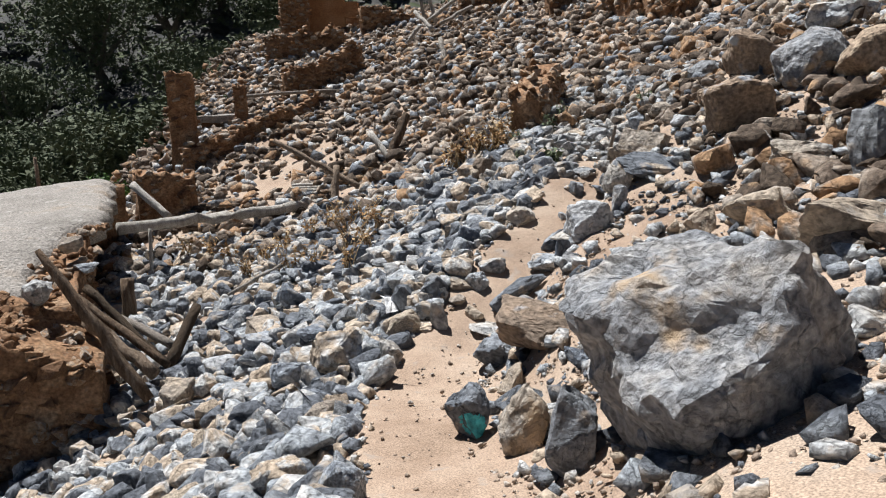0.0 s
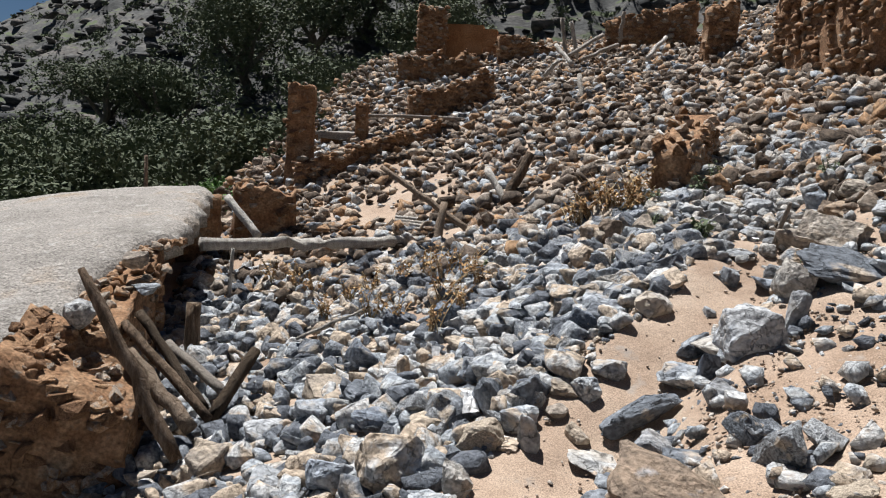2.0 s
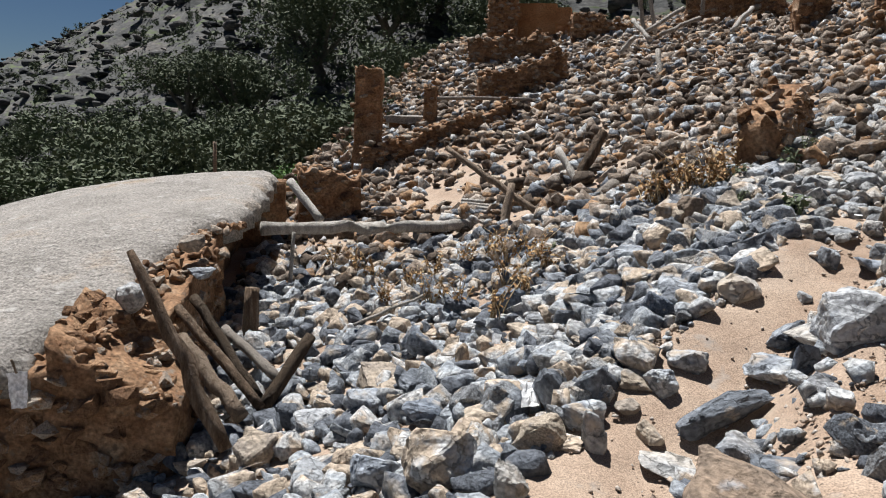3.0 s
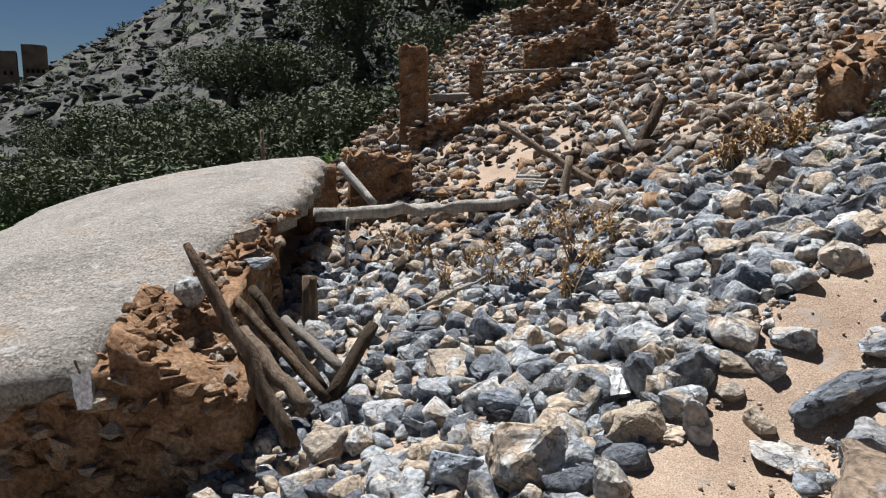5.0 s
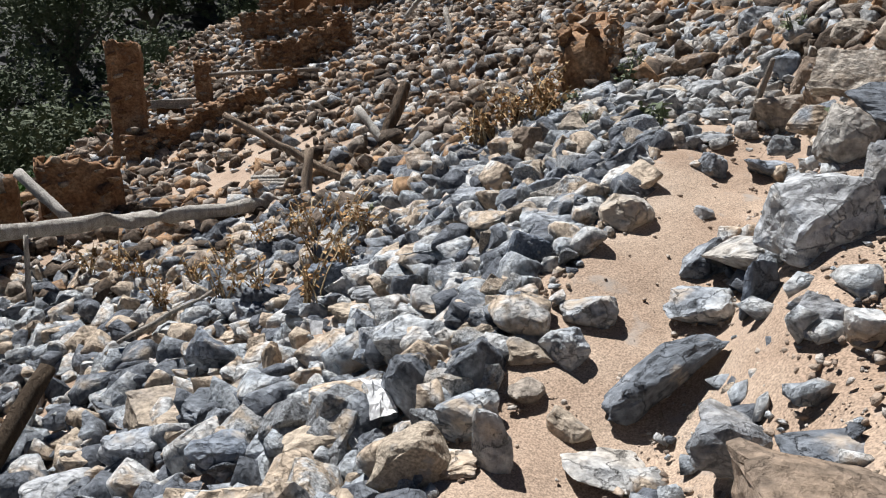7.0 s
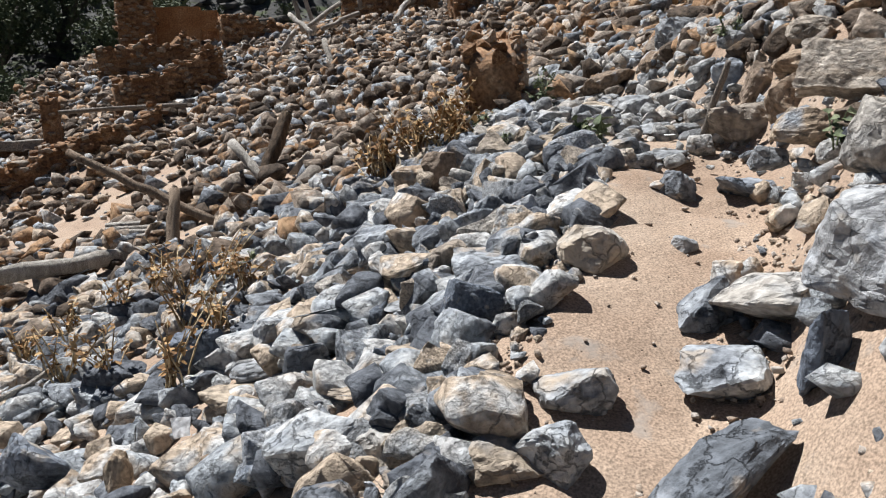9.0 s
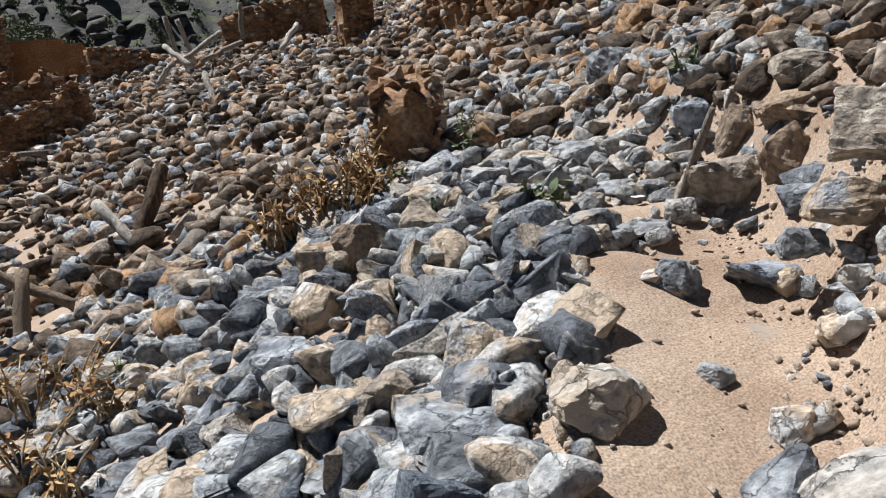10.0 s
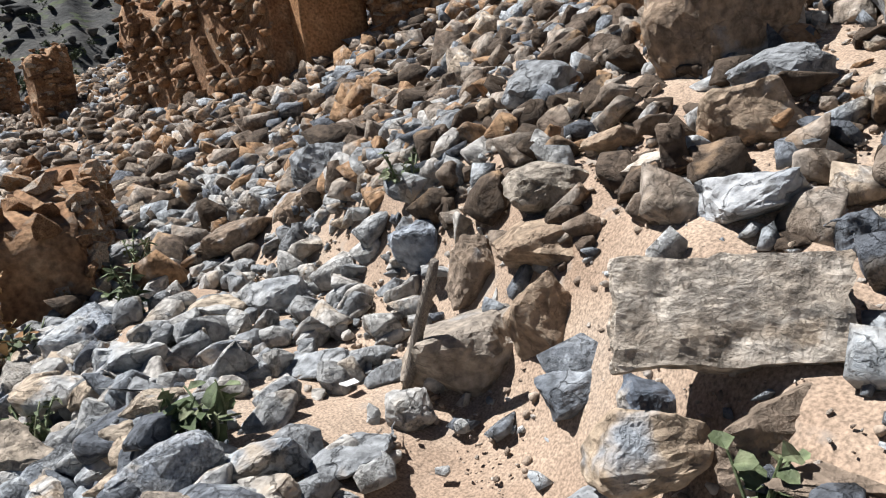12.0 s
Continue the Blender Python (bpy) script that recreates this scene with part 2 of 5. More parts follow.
def rock_bm(seed, squash=(1, 0.8, 0.6), points=11, detail=1, rough=0.04, boxy=0.75, bevel=0.025):
    """An angular broken stone about one metre long: the hull of scattered points, with worn edges."""
    rnd = random.Random(seed)
    bm = bmesh.new()
    for k in range(points):
        d = Vector((rnd.gauss(0, 1), rnd.gauss(0, 1), rnd.gauss(0, 1))).normalized()
        d *= rnd.uniform(0.42, 0.52) * (1 - boxy + boxy / max(abs(d.x), abs(d.y), abs(d.z)))
        bm.verts.new((d.x * squash[0], d.y * squash[1], d.z * squash[2]))
    hull = bmesh.ops.convex_hull(bm, input=bm.verts)
    bmesh.ops.delete(bm, geom=list({g for g in hull["geom_interior"] + hull["geom_unused"] if isinstance(g, bmesh.types.BMVert)}), context="VERTS")
    bmesh.ops.dissolve_limit(bm, angle_limit=0.14, verts=bm.verts, edges=bm.edges)
    if detail:
        bmesh.ops.bevel(bm, geom=list(bm.edges), offset=bevel, segments=1, affect="EDGES", profile=0.6)
        bmesh.ops.triangulate(bm, faces=bm.faces)
        for k in range(detail):
            bmesh.ops.subdivide_edges(bm, edges=[e for e in bm.edges if e.calc_length() > 0.24 / (k + 1)], cuts=1, use_grid_fill=True)
            bmesh.ops.triangulate(bm, faces=bm.faces)
        crumble(bm, 0.42, rough, seed)
        crumble(bm, 0.11, rough * 0.45, seed + 9, 2)
    return bm


def triangles(bm):
    bmesh.ops.triangulate(bm, faces=bm.faces)
    bm.verts.index_update()
    v = np.array([v.co[:] for v in bm.verts])
    f = np.array([[p.index for p in q.verts] for q in bm.faces])
    bm.free()
    return v, f


def joined(name, pieces, mat, smooth=False):
    """One mesh out of many (points, triangles) pieces."""
    verts, faces, n = [], [], 0
    for v, f in pieces:
        verts.append(v), faces.append(f + n)
        n += len(v)
    verts, faces = np.concatenate(verts), np.concatenate(faces)
    me = bpy.data.meshes.new(name)
    me.vertices.add(len(verts)), me.loops.add(faces.size), me.polygons.add(len(faces))
    me.vertices.foreach_set("co", verts.ravel())
    me.loops.foreach_set("vertex_index", faces.ravel().astype(np.int32))
    me.polygons.foreach_set("loop_start", np.arange(0, faces.size, 3, dtype=np.int32))
    me.update(calc_edges=True)
    me.materials.append(mat)
    if smooth:
        me.shade_smooth()
    return me


def turned(rx, ry, rz, s):
    return np.array(Euler((rx, ry, rz)).to_matrix()) * s


def limb(points, radii, sides=9, knots=0.12, seed=0, twist=0.0):
    """A log, stick or stem along points, with uneven girth and closed ends."""
    rnd = random.Random(seed)
    bm, rings = bmesh.new(), []
    pts = [Vector(p) for p in points]
    for k, p in enumerate(pts):
        along = (pts[min(k + 1, len(pts) - 1)] - pts[max(k - 1, 0)]).normalized()
        side = along.orthogonal().normalized()
        other = along.cross(side)
        ring = []
        for j in range(sides):
            a = 2 * math.pi * j / sides + twist * k
            r = radii[k] * (1 + rnd.uniform(-knots, knots))
            ring.append(bm.verts.new(p + (side * math.cos(a) + other * math.sin(a)) * r))
        rings.append(ring)
    for a, b in zip(rings, rings[1:]):
        for j in range(sides):
            bm.faces.new((a[j], a[(j + 1) % sides], b[(j + 1) % sides], b[j]))
    bm.faces.new(list(reversed(rings[0]))), bm.faces.new(rings[-1])
    return bm


def spread(a, b, n, bend=0.0, seed=0):
    """n points from a to b, with a slight random bend."""
    rnd = random.Random(seed)
    a, b = Vector(a), Vector(b)
    return [a.lerp(b, k / (n - 1)) + Vector((rnd.uniform(-1, 1), rnd.uniform(-1, 1), rnd.uniform(-1, 1))) * bend * math.sin(math.pi * k / (n - 1)) for k in range(n)]


# ---- ground: one sheet to the horizon ----
def steps(near, far, fine, grow, reach):
    out, v, s = [near], near, fine
    while v < far:
        v += s
        out.append(v)
    while v < reach:
        s *= grow
        v += s
        out.append(v)
    return out


xs = np.array([-v for v in reversed(steps(0, 6, 0.055, 1.05, 2500)[1:])] + steps(0, 6, 0.055, 1.05, 2500))
ys = np.array([-v for v in reversed(steps(0, 0.5, 0.1, 1.08, 2500)[1:])] + steps(0, 15, 0.055, 1.03, 2500))
gx, gy = np.meshgrid(xs, ys)
gz = whole(gx, gy)
n, m = gx.shape
idx = np.arange(n * m).reshape(n, m)
quads = np.stack([idx[:-1, :-1], idx[:-1, 1:], idx[1:, 1:], idx[1:, :-1]], -1).reshape(-1, 4)
tri = np.concatenate([quads[:, [0, 1, 2]], quads[:, [0, 2, 3]]])
gme = joined("ground", [(np.stack([gx, gy, gz], -1).reshape(-1, 3), tri)], DIRT, True)
HILL = material("far mountain rock", [(0.0263, 0.0277, 0.027), (0.0562, 0.0577, 0.057), (0.09, 0.087, 0.0825), (0.128, 0.112, 0.101)], 0.25, 0.95, 1.0, 1.2, stretch=(1, 1, 3.2), spots=((0.08, 0.10, 0.05), 0.5, 0.56), fine=2.5)
gme.materials.append(HILL)
centre = gx[:-1, :-1], gy[:-1, :-1]
gone = ((np.hypot(*centre) > 40) | ((centre[0] < -11) & (centre[1] > -4))).reshape(-1).astype(np.int32)
gme.polygons.foreach_set("material_index", np.concatenate([gone, gone]))
ground = tagged(new("ground", gme), "sandy earth hillside rising from a dry valley to a rocky mountain", "ground", kind="structure")

# ---- loose rubble ----
COARSE = [triangles(rock_bm(100 + k, (1, 0.62 + 0.3 * (k % 3) / 2, 0.42 + 0.3 * (k % 4) / 3), 12, 0)) for k in range(16)]
FINE = [triangles(rock_bm(200 + k, (1, 0.62 + 0.3 * (k % 3) / 2, 0.42 + 0.3 * (k % 4) / 3), 13, 1, 0.06)) for k in range(24)]


def scatter(seed, count, x0, x1, y0, y1, small, large, keep, shapes, sink=0.2, power=2.2):
    """Stones strewn over the slope where keep(x, y) allows."""
    rnd, out = random.Random(seed), []
    for x, y in zip(np.random.RandomState(seed).uniform(x0, x1, count), np.random.RandomState(seed + 50).uniform(y0, y1, count)):
        if rnd.random() > keep(x, y):
            continue
        s = small + (large - small) * rnd.random() ** power
        out.append([x, y, s * (0.25 - sink + rnd.uniform(0, 0.25)), s, rnd.choice(shapes), turned(rnd.gauss(0, 0.45), rnd.gauss(0, 0.45), rnd.uniform(0, 6.28), s)])
    heights = slope(np.array([o[0] for o in out]), np.array([o[1] for o in out]))
    return [(o[4][0] @ o[5].T + (o[0], o[1], z + o[2]), o[4][1]) for o, z in zip(out, heights)]


def in_house(x, y):
    a, b = house_ab(x, y)
    return -0.15 < a < 7.6 and b > 0.42


def house_ab(x, y):
    dx, dy = x + 3.65, y - 7.45
    return -0.34 * dx + 0.94 * dy, -0.94 * dx - 0.34 * dy


PATH_Y = np.linspace(-5, 45, 1001)
PATH_AT = path_x(PATH_Y)


def path_near(y):
    return PATH_AT[int((y + 5) * 20)]


def off_path(x, y, half=0.42):
    return abs(x - path_near(y)) > half


def below_path(x, y):
    d = x - path_near(y)
    return 1.0 if d < -0.36 and not in_house(x, y) else 0.0


def above_path(x, y):
    d = x - path_near(y)
    return 0.0 if d < 0.42 else 1.0 if d > 0.8 or y < 6.5 else 0.45


pieces = scatter(1, 8600, -6.2, 1.4, 2.6, 13.2, 0.06, 0.40, below_path, FINE, power=2.1)
tagged(new("rubble", joined("rubble", pieces, ROCK_STUFF)), "grey broken limestone rubble heaped down the slope", "rubble", kind="stuff")
pieces = scatter(2, 8200, 0.2, 7, 0.5, 14, 0.03, 0.22, above_path, COARSE, power=2.8)
tagged(new("rubble", joined("rubble", pieces, ROCK_STUFF)), "scattered stones on the bank beside the path", "rubble", kind="stuff")
pieces = scatter(6, 1700, 1.4, 6, 7.9, 14, 0.06, 0.30, lambda x, y: 1.0 if (0.85 if y > 8.4 else 1.3) < x - path_near(y) < 4.5 else 0, FINE, 0.2, 1.6)
pieces += scatter(8, 500, 2.2, 6, 3.0, 8, 0.1, 0.5, lambda x, y: 1.0 if 1.9 < x - path_near(y) < 5 else 0, FINE, 0.2, 1.8)
tagged(new("rubble", joined("rubble", pieces, ROCK_WARM)), "earth-stained stones tumbled down the steep bank", "rubble", kind="stuff")
def upper(x, y):
    """How thickly fallen stones lie on the upper slope."""
    if in_house(x, y):
        return 0.0
    if (x + 3.5) ** 2 / 2.0 + (y - 16.6) ** 2 / 2.6 < 1:
        return 0.25
    return 0.6 if not off_path(x, y, 0.35) else 1.0


pieces = scatter(3, 15500, -9, 12, 11.5, 36, 0.08, 0.46, upper, COARSE, power=2.0)
tagged(new("rubble", joined("rubble", pieces, ROCK_WARM)), "dusty brown fallen wall stones covering the upper slope", "rubble", kind="stuff")
pieces = scatter(11, 5200, -8, 9, 11.5, 34, 0.07, 0.42, upper, COARSE, power=2.0)
tagged(new("rubble", joined("rubble", pieces, ROCK_STUFF)), "grey fallen stones covering the upper slope", "rubble", kind="stuff")
pieces = scatter(4, 42000, -2, 5, 1.0, 11.5, 0.008, 0.05, lambda x, y: 1.0 if not off_path(x, y, 0.9) and (off_path(x, y, 0.33) or (int(x * 977 + y * 1399) % 6 == 0)) else (0.9 if above_path(x, y) else 0), COARSE, power=3)
tagged(new("gravel", joined("gravel", pieces, GRAVEL)), "small stone chips lying on the sandy path and bank", "gravel", kind="stuff")
pieces = scatter(5, 2500, -2.5, 2, 2.2, 12.5, 0.05, 0.12, lambda x, y: 1.0 if 0.3 < path_near(y) - x < 0.75 else 0, FINE, power=2)
tagged(new("rubble", joined("rubble", pieces, ROCK_STUFF)), "fist-sized stones along the path edge", "rubble", kind="stuff")

pieces = scatter(9, 1500, 0.6, 3.4, 8.9, 15, 0.05, 0.3, lambda x, y: 1.0 if y > 9.5 else 0.3, FINE, 0.24, 2.0)
tagged(new("rubble", joined("rubble", pieces, COBBLE)), "grey cobbles and flat stones paving the upper path", "rubble", kind="stuff")

# ---- mud house with a sagging earth roof ----
U, V, CORNER = Vector((-0.34, 0.94, 0)), Vector((-0.94, -0.34, 0)), Vector((-3.65, 7.45, 0))


def hp(a, b, z):
    """A place in the house's own frame: a metres away along the side wall, b metres out along the front."""
    p = CORNER + U * a + V * b
    return Vector((p.x, p.y, z))


def roof_z(a, b):
    return float(bent(a, (-0.3, 0, 2, 3.3, 6.4, 7.2), (-0.56, -0.5, 0.0, 0.25, 0.52, 0.62), 0.3)) - 0.035 * b * b + 0.02 * math.sin(a * 2.1 + b)


def roof_inner(a):
    return float(np.interp(a, (-0.2, 0.3, 1.3, 1.9, 2.3, 2.9, 3.4, 5, 7.2), (1.25, 1.15, 0.75, 0.85, 0.62, 0.5, 0.12, 0.1, 0.15)))


house = tagged(new("mud_house"), "half-collapsed mud house with a sagging pale earth roof", "house")
rows_, verts, faces = [], [], []
NA, NB = 60, 44
for i in range(NA + 1):
    a = -0.12 + 7.35 * i / NA
    for j in range(NB + 1):
        t = j / NB
        b = roof_inner(a) + 0.05 * math.sin(a * 9) + 0.03 * math.sin(a * 23) + t * (5.2 - roof_inner(a))
        lift = -0.12 * max(0, 1 - t * 22) ** 2 - 0.16 * max(0, 1 - i / 3.0) ** 2
        verts.append(hp(a, b, roof_z(a, b) + lift + 0.012 * noise.noise(Vector((a * 5, b * 5, 0)))))
for i in range(NA + 1):
    for j in range(NB + 1):
        verts.append(verts[i * (NB + 1) + j] - Vector((0, 0, 0.2)))
W_, O_ = NB + 1, (NA + 1) * (NB + 1)
for i in range(NA):
    for j in range(NB):
        p = i * W_ + j
        faces += [(p, p + 1, p + W_ + 1, p + W_), (p + O_ + W_, p + W_ + 1 + O_, p + 1 + O_, p + O_)]
for i in range(NA):
    for p, q in ((i * W_, (i + 1) * W_), ((i + 1) * W_ + NB, i * W_ + NB)):
        faces.append((p, q, q + O_, p + O_))
for j in range(NB):
    for p, q in ((j + 1, j), (NA * W_ + j, NA * W_ + j + 1)):
        faces.append((p, q, q + O_, p + O_))
roof = new("roof", mesh_from("roof", verts, faces, ROOF, True))
roof.parent, roof["label"] = house, "pale cracked earth roof"


def block(a0, a1, b0, b1, z0, top, seed, cuts=6, depth=0.06):
    """A rough piece of mud wall in the house's frame; top(a, b) gives its crumbled height."""
    bm = bmesh.new()
    bmesh.ops.create_cube(bm, size=1)
    bmesh.ops.subdivide_edges(bm, edges=bm.edges, cuts=cuts, use_grid_fill=True)
    for v in bm.verts:
        a, b, w = a0 + (v.co.x + 0.5) * (a1 - a0), b0 + (v.co.y + 0.5) * (b1 - b0), v.co.z + 0.5
        v.co = hp(a, b, z0 + w * (top(a, b) - z0))
    crumble(bm, 0.3, depth, seed)
    return bm


part("wall", block(-0.05, 0.35, 0.95, 5.3, -2.2, lambda a, b: roof_z(a, b) - 0.16, 3, 14), MUD, house, "shaded mud and stone front wall", True)
part("wall", block(0.75, 3.3, 0.3, 0.8, -2.2, lambda a, b: roof_z(a, b) - 0.14, 4, 12), MUD, house, "", True)
part("wall", block(3.25, 7.1, 0.75, 1.05, -2.2, lambda a, b: roof_z(a, b) - 0.14, 5, 12), MUD, house, "", True)
part("wall", block(6.7, 7.1, 0.0, 5.2, -2.2, lambda a, b: roof_z(a, b) - 0.14, 6, 12), MUD, house, "", True)
part("wall", block(0.1, 7.1, 4.8, 5.2, -8.0, lambda a, b: roof_z(a, b) - 0.14, 7, 12), MUD, house, "", True)
part("pier", block(-0.05, 0.9, 0.0, 1.1, -2.0, lambda a, b: -1.0 + 0.5 * b + 0.28 * a + 0.03 * math.sin(9 * a), 8, 18, 0.05), MUD, house, "crumbled mud and stone corner", True)


# ---- timbers ----
def timber(name, points, radii, mat, label, seed, sides=10, knots=0.1):
    return tagged(part(name, limb(points, radii, sides, knots, seed), mat, None, "", True), label, "log" if name == "log" else "wood")


timber("log", spread((-5.1, 11.5, -0.03), (-2.2, 14.1, 0.0), 16, 0.03, 1), [0.10, 0.095, 0.09, 0.095, 0.09, 0.09, 0.1, 0.09, 0.09, 0.095, 0.09, 0.085, 0.095, 0.09, 0.085, 0.08], WOOD, "long weathered grey log lying from the wall to the rubble", 1)
timber("post", spread((-4.22, 7.58, 0.30), (-3.16, 7.43, -1.32), 10, 0.03, 2), [0.03, 0.045, 0.06, 0.06, 0.065, 0.07, 0.07, 0.072, 0.07, 0.06], BROWN_WOOD, "splintered brown roof pole leaning on the wall corner", 2)
timber("post", spread((-4.26, 8.32, -0.38), (-3.15, 8.0, -1.14), 8, 0.02, 3), [0.05] * 8, BROWN_WOOD, "brown roof pole leaning against the mud wall", 3)
timber("post", spread((-4.02, 8.02, -0.58), (-3.20, 7.75, -1.15), 8, 0.02, 4), [0.075] * 8, BROWN_WOOD, "thick brown roof pole leaning against the mud wall", 4)
timber("post", spread((-4.28, 8.62, -0.34), (-3.32, 8.28, -1.17), 8, 0.02, 5), [0.05] * 8, BROWN_WOOD, "brown roof pole leaning against the mud wall", 5)
timber("post", spread((-4.28, 9.22, -0.83), (-3.33, 8.7, -1.12), 8, 0.02, 6), [0.055] * 8, WOOD, "pale weathered pole lying in the rubble", 6)
timber("post", spread((-3.05, 8.84, -0.66), (-3.21, 8.18, -1.2), 6, 0.01, 7), [0.06, 0.065, 0.07, 0.07, 0.07, 0.065], BROWN_WOOD, "short broken pole end sticking out of rubble", 7)
timber("post", spread((-4.38, 10.0, -0.52), (-4.39, 9.92, -1.5), 6, 0.01, 8), [0.085, 0.095, 0.1, 0.1, 0.1, 0.1], BROWN_WOOD, "upright split post stub beside the mud wall", 8)
prop = timber("prop_stick", spread((-4.64, 11.6, -0.05), (-4.66, 11.5, -1.25), 8, 0.015, 9), [0.025, 0.028, 0.03, 0.03, 0.03, 0.03, 0.032, 0.032], WOOD, "thin upright stick propping the grey log", 9)
part("peg", limb(spread((-4.73, 11.55, -0.4), (-4.56, 11.55, -0.41), 3), [0.012] * 3, 6), WOOD, prop)
timber("cane", spread((-2.90, 9.65, -0.72), (-1.93, 11.35, -0.33), 12, 0.02, 10), [0.02] * 12, WOOD, "long pale dry cane lying over the stones", 10, 7)
timber("rafter", spread((-5.42, 13.0, 0.55), (-4.73, 12.7, 0.0), 8, 0.02, 11), [0.07] * 8, WOOD, "grey roof rafter fallen from the roof edge", 11)
timber("pole", spread((-3.10, 14.0, 1.21), (-1.45, 13.58, 0.30), 10, 0.015, 12), [0.045, 0.045, 0.05, 0.05, 0.05, 0.055, 0.055, 0.055, 0.055, 0.055], BROWN_WOOD, "long brown pole leaning over the rubble", 12)
timber("post", spread((-1.90, 13.6, 0.72), (-1.93, 13.2, -0.1), 6, 0.01, 13), [0.06, 0.065, 0.07, 0.07, 0.07, 0.07], BROWN_WOOD, "short brown stump holding the pole", 13)
timber("log", spread((-1.38, 15.0, 1.27), (-0.80, 14.35, 0.55), 8, 0.02, 14), [0.065] * 8, WOOD, "pale grey beam leaning in the rubble", 14)
timber("log", spread((-0.65, 15.2, 1.62), (-1.0, 14.75, 0.75), 8, 0.02, 15), [0.08, 0.085, 0.09, 0.1, 0.1, 0.1, 0.09, 0.09], BROWN_WOOD, "split brown trunk standing in the rubble", 15)
timber("log", spread((-0.76, 12.95, 0.40), (-0.33, 13.65, 0.83), 7, 0.01, 16), [0.10] * 7, WOOD, "short sawn grey log on the stones", 16)
for k in range(4):
    timber("plank", spread((-2.95 + 0.03 * k, 14.65 - 0.13 * k, 0.30 - 0.045 * k), (-2.12, 14.62 - 0.13 * k, 0.30 - 0.04 * k), 6, 0.01, 20 + k), [0.04] * 6, WOOD, "grey weathered board stacked on the slope", 20 + k, 6)
timber("plank", spread((2.13, 9.0, 1.35), (2.10, 9.29, 0.88), 7, 0.005, 30), [0.018, 0.021, 0.023, 0.024, 0.024, 0.022, 0.02], WOOD, "pale weathered stake leaning on the stone bank", 30, 6)
timber("fence_post", spread((-8.70, 16.0, 1.0), (-8.66, 16.0, -2.6), 8, 0.02, 31), [0.04] * 8, BROWN_WOOD, "thin dark post standing behind the house", 31)
timber("beam", spread((-5.45, 21.5, 2.33), (-2.9, 22.0, 2.42), 8, 0.03, 32), [0.05] * 8, WOOD, "long grey beam across the ruined wall", 32)
for k, (a, b) in enumerate((((-0.60, 28.0, 6.3), (-0.33, 28.0, 5.0)), ((-0.29, 28.0, 6.2), (0.03, 28.0, 5.0)), ((1.45, 28.0, 6.6), (1.42, 28.0, 5.6)), ((-0.67, 26.0, 5.1), (-0.09, 25.0, 4.4)),
                            ((-0.29, 27.0, 4.9), (0.83, 28.0, 5.8)), ((-0.93, 25.0, 4.0), (-0.51, 25.0, 4.5)), ((0.19, 26.0, 4.7), (1.35, 28.0, 5.5)), ((2.11, 25.0, 4.7), (2.68, 26.0, 5.5)), ((0.14, 23.0, 3.9), (0.31, 22.0, 2.6)))):
    timber("beam", spread(a, b, 7, 0.03, 40 + k), [0.07] * 7, WOOD, "bleached roof beam tumbled on the upper slope", 40 + k, 7)


# ---- single stones ----
def stone(x, y, z, w, d, h, turn, seed, mat, shape, label, name="rock", detail=3, rough=0.05):
    """A stone w wide, d deep and h high, bedded a little into the ground at z."""
    w, d, h = w * 1.12, d * 1.12, h * 1.08
    points, boxy = {"block": (15, 0.92), "round": (26, 0.15), "slab": (16, 0.95)}[shape]
    bm = rock_bm(seed, (1, 1, 1), points, detail, rough, boxy, 0.03)
    lo = [min(v.co[k] for v in bm.verts) for k in range(3)]
    hi = [max(v.co[k] for v in bm.verts) for k in range(3)]
    for v in bm.verts:
        for k, s in enumerate((w, d, h)):
            v.co[k] = ((v.co[k] - lo[k]) / (hi[k] - lo[k]) - 0.5) * s
    ob = part(name, bm, mat)
    ob.matrix_basis = pose(x, y, z + h * 0.42, (seed * 37 % 13) - 6, (seed * 53 % 17) - 8, turn)
    return tagged(ob, label, "boulder" if name == "boulder" else "rock")


stone(1.93, 8.50, 0.53, 0.32, 0.27, 0.15, -27, 1300, DARK_ROCK, "block", "dark blue-grey fractured angular rock in the bank above the path")
stone(1.97, 7.89, 0.72, 0.13, 0.11, 0.14, -24, 1301, PALE_ROCK, "round", "pale grey weathered rounded rock in the bank above the path")
stone(1.94, 8.04, 0.59, 0.20, 0.16, 0.06, -22, 1302, PALE_ROCK, "slab", "pale grey weathered flat slab in the bank above the path")
stone(2.34, 9.19, 0.82, 0.45, 0.39, 0.29, -18, 1303, TAN_ROCK, "block", "pale tan dusty angular rock in the bank above the path")
stone(2.43, 8.85, 0.95, 0.25, 0.21, 0.30, -24, 1304, BROWN_ROCK, "block", "brown earth-stained angular rock in the bank above the path")
stone(2.29, 8.63, 0.83, 0.19, 0.15, 0.15, -19, 1305, ROCK, "slab", "grey broken limestone flat slab in the bank above the path")
stone(2.56, 9.36, 1.11, 0.23, 0.20, 0.28, -44, 1306, BROWN_ROCK, "block", "brown earth-stained angular rock in the bank above the path")
stone(2.64, 8.93, 1.23, 0.42, 0.35, 0.18, -32, 1307, BROWN_ROCK, "block", "brown earth-stained angular rock in the bank above the path")
stone(2.77, 9.05, 1.42, 0.38, 0.32, 0.19, -18, 1308, BOULDER, "round", "ochre-patched limestone rounded rock in the bank above the path")
stone(2.62, 9.82, 1.21, 0.20, 0.17, 0.26, -27, 1309, DARK_ROCK, "block", "dark blue-grey fractured angular rock in the bank above the path")
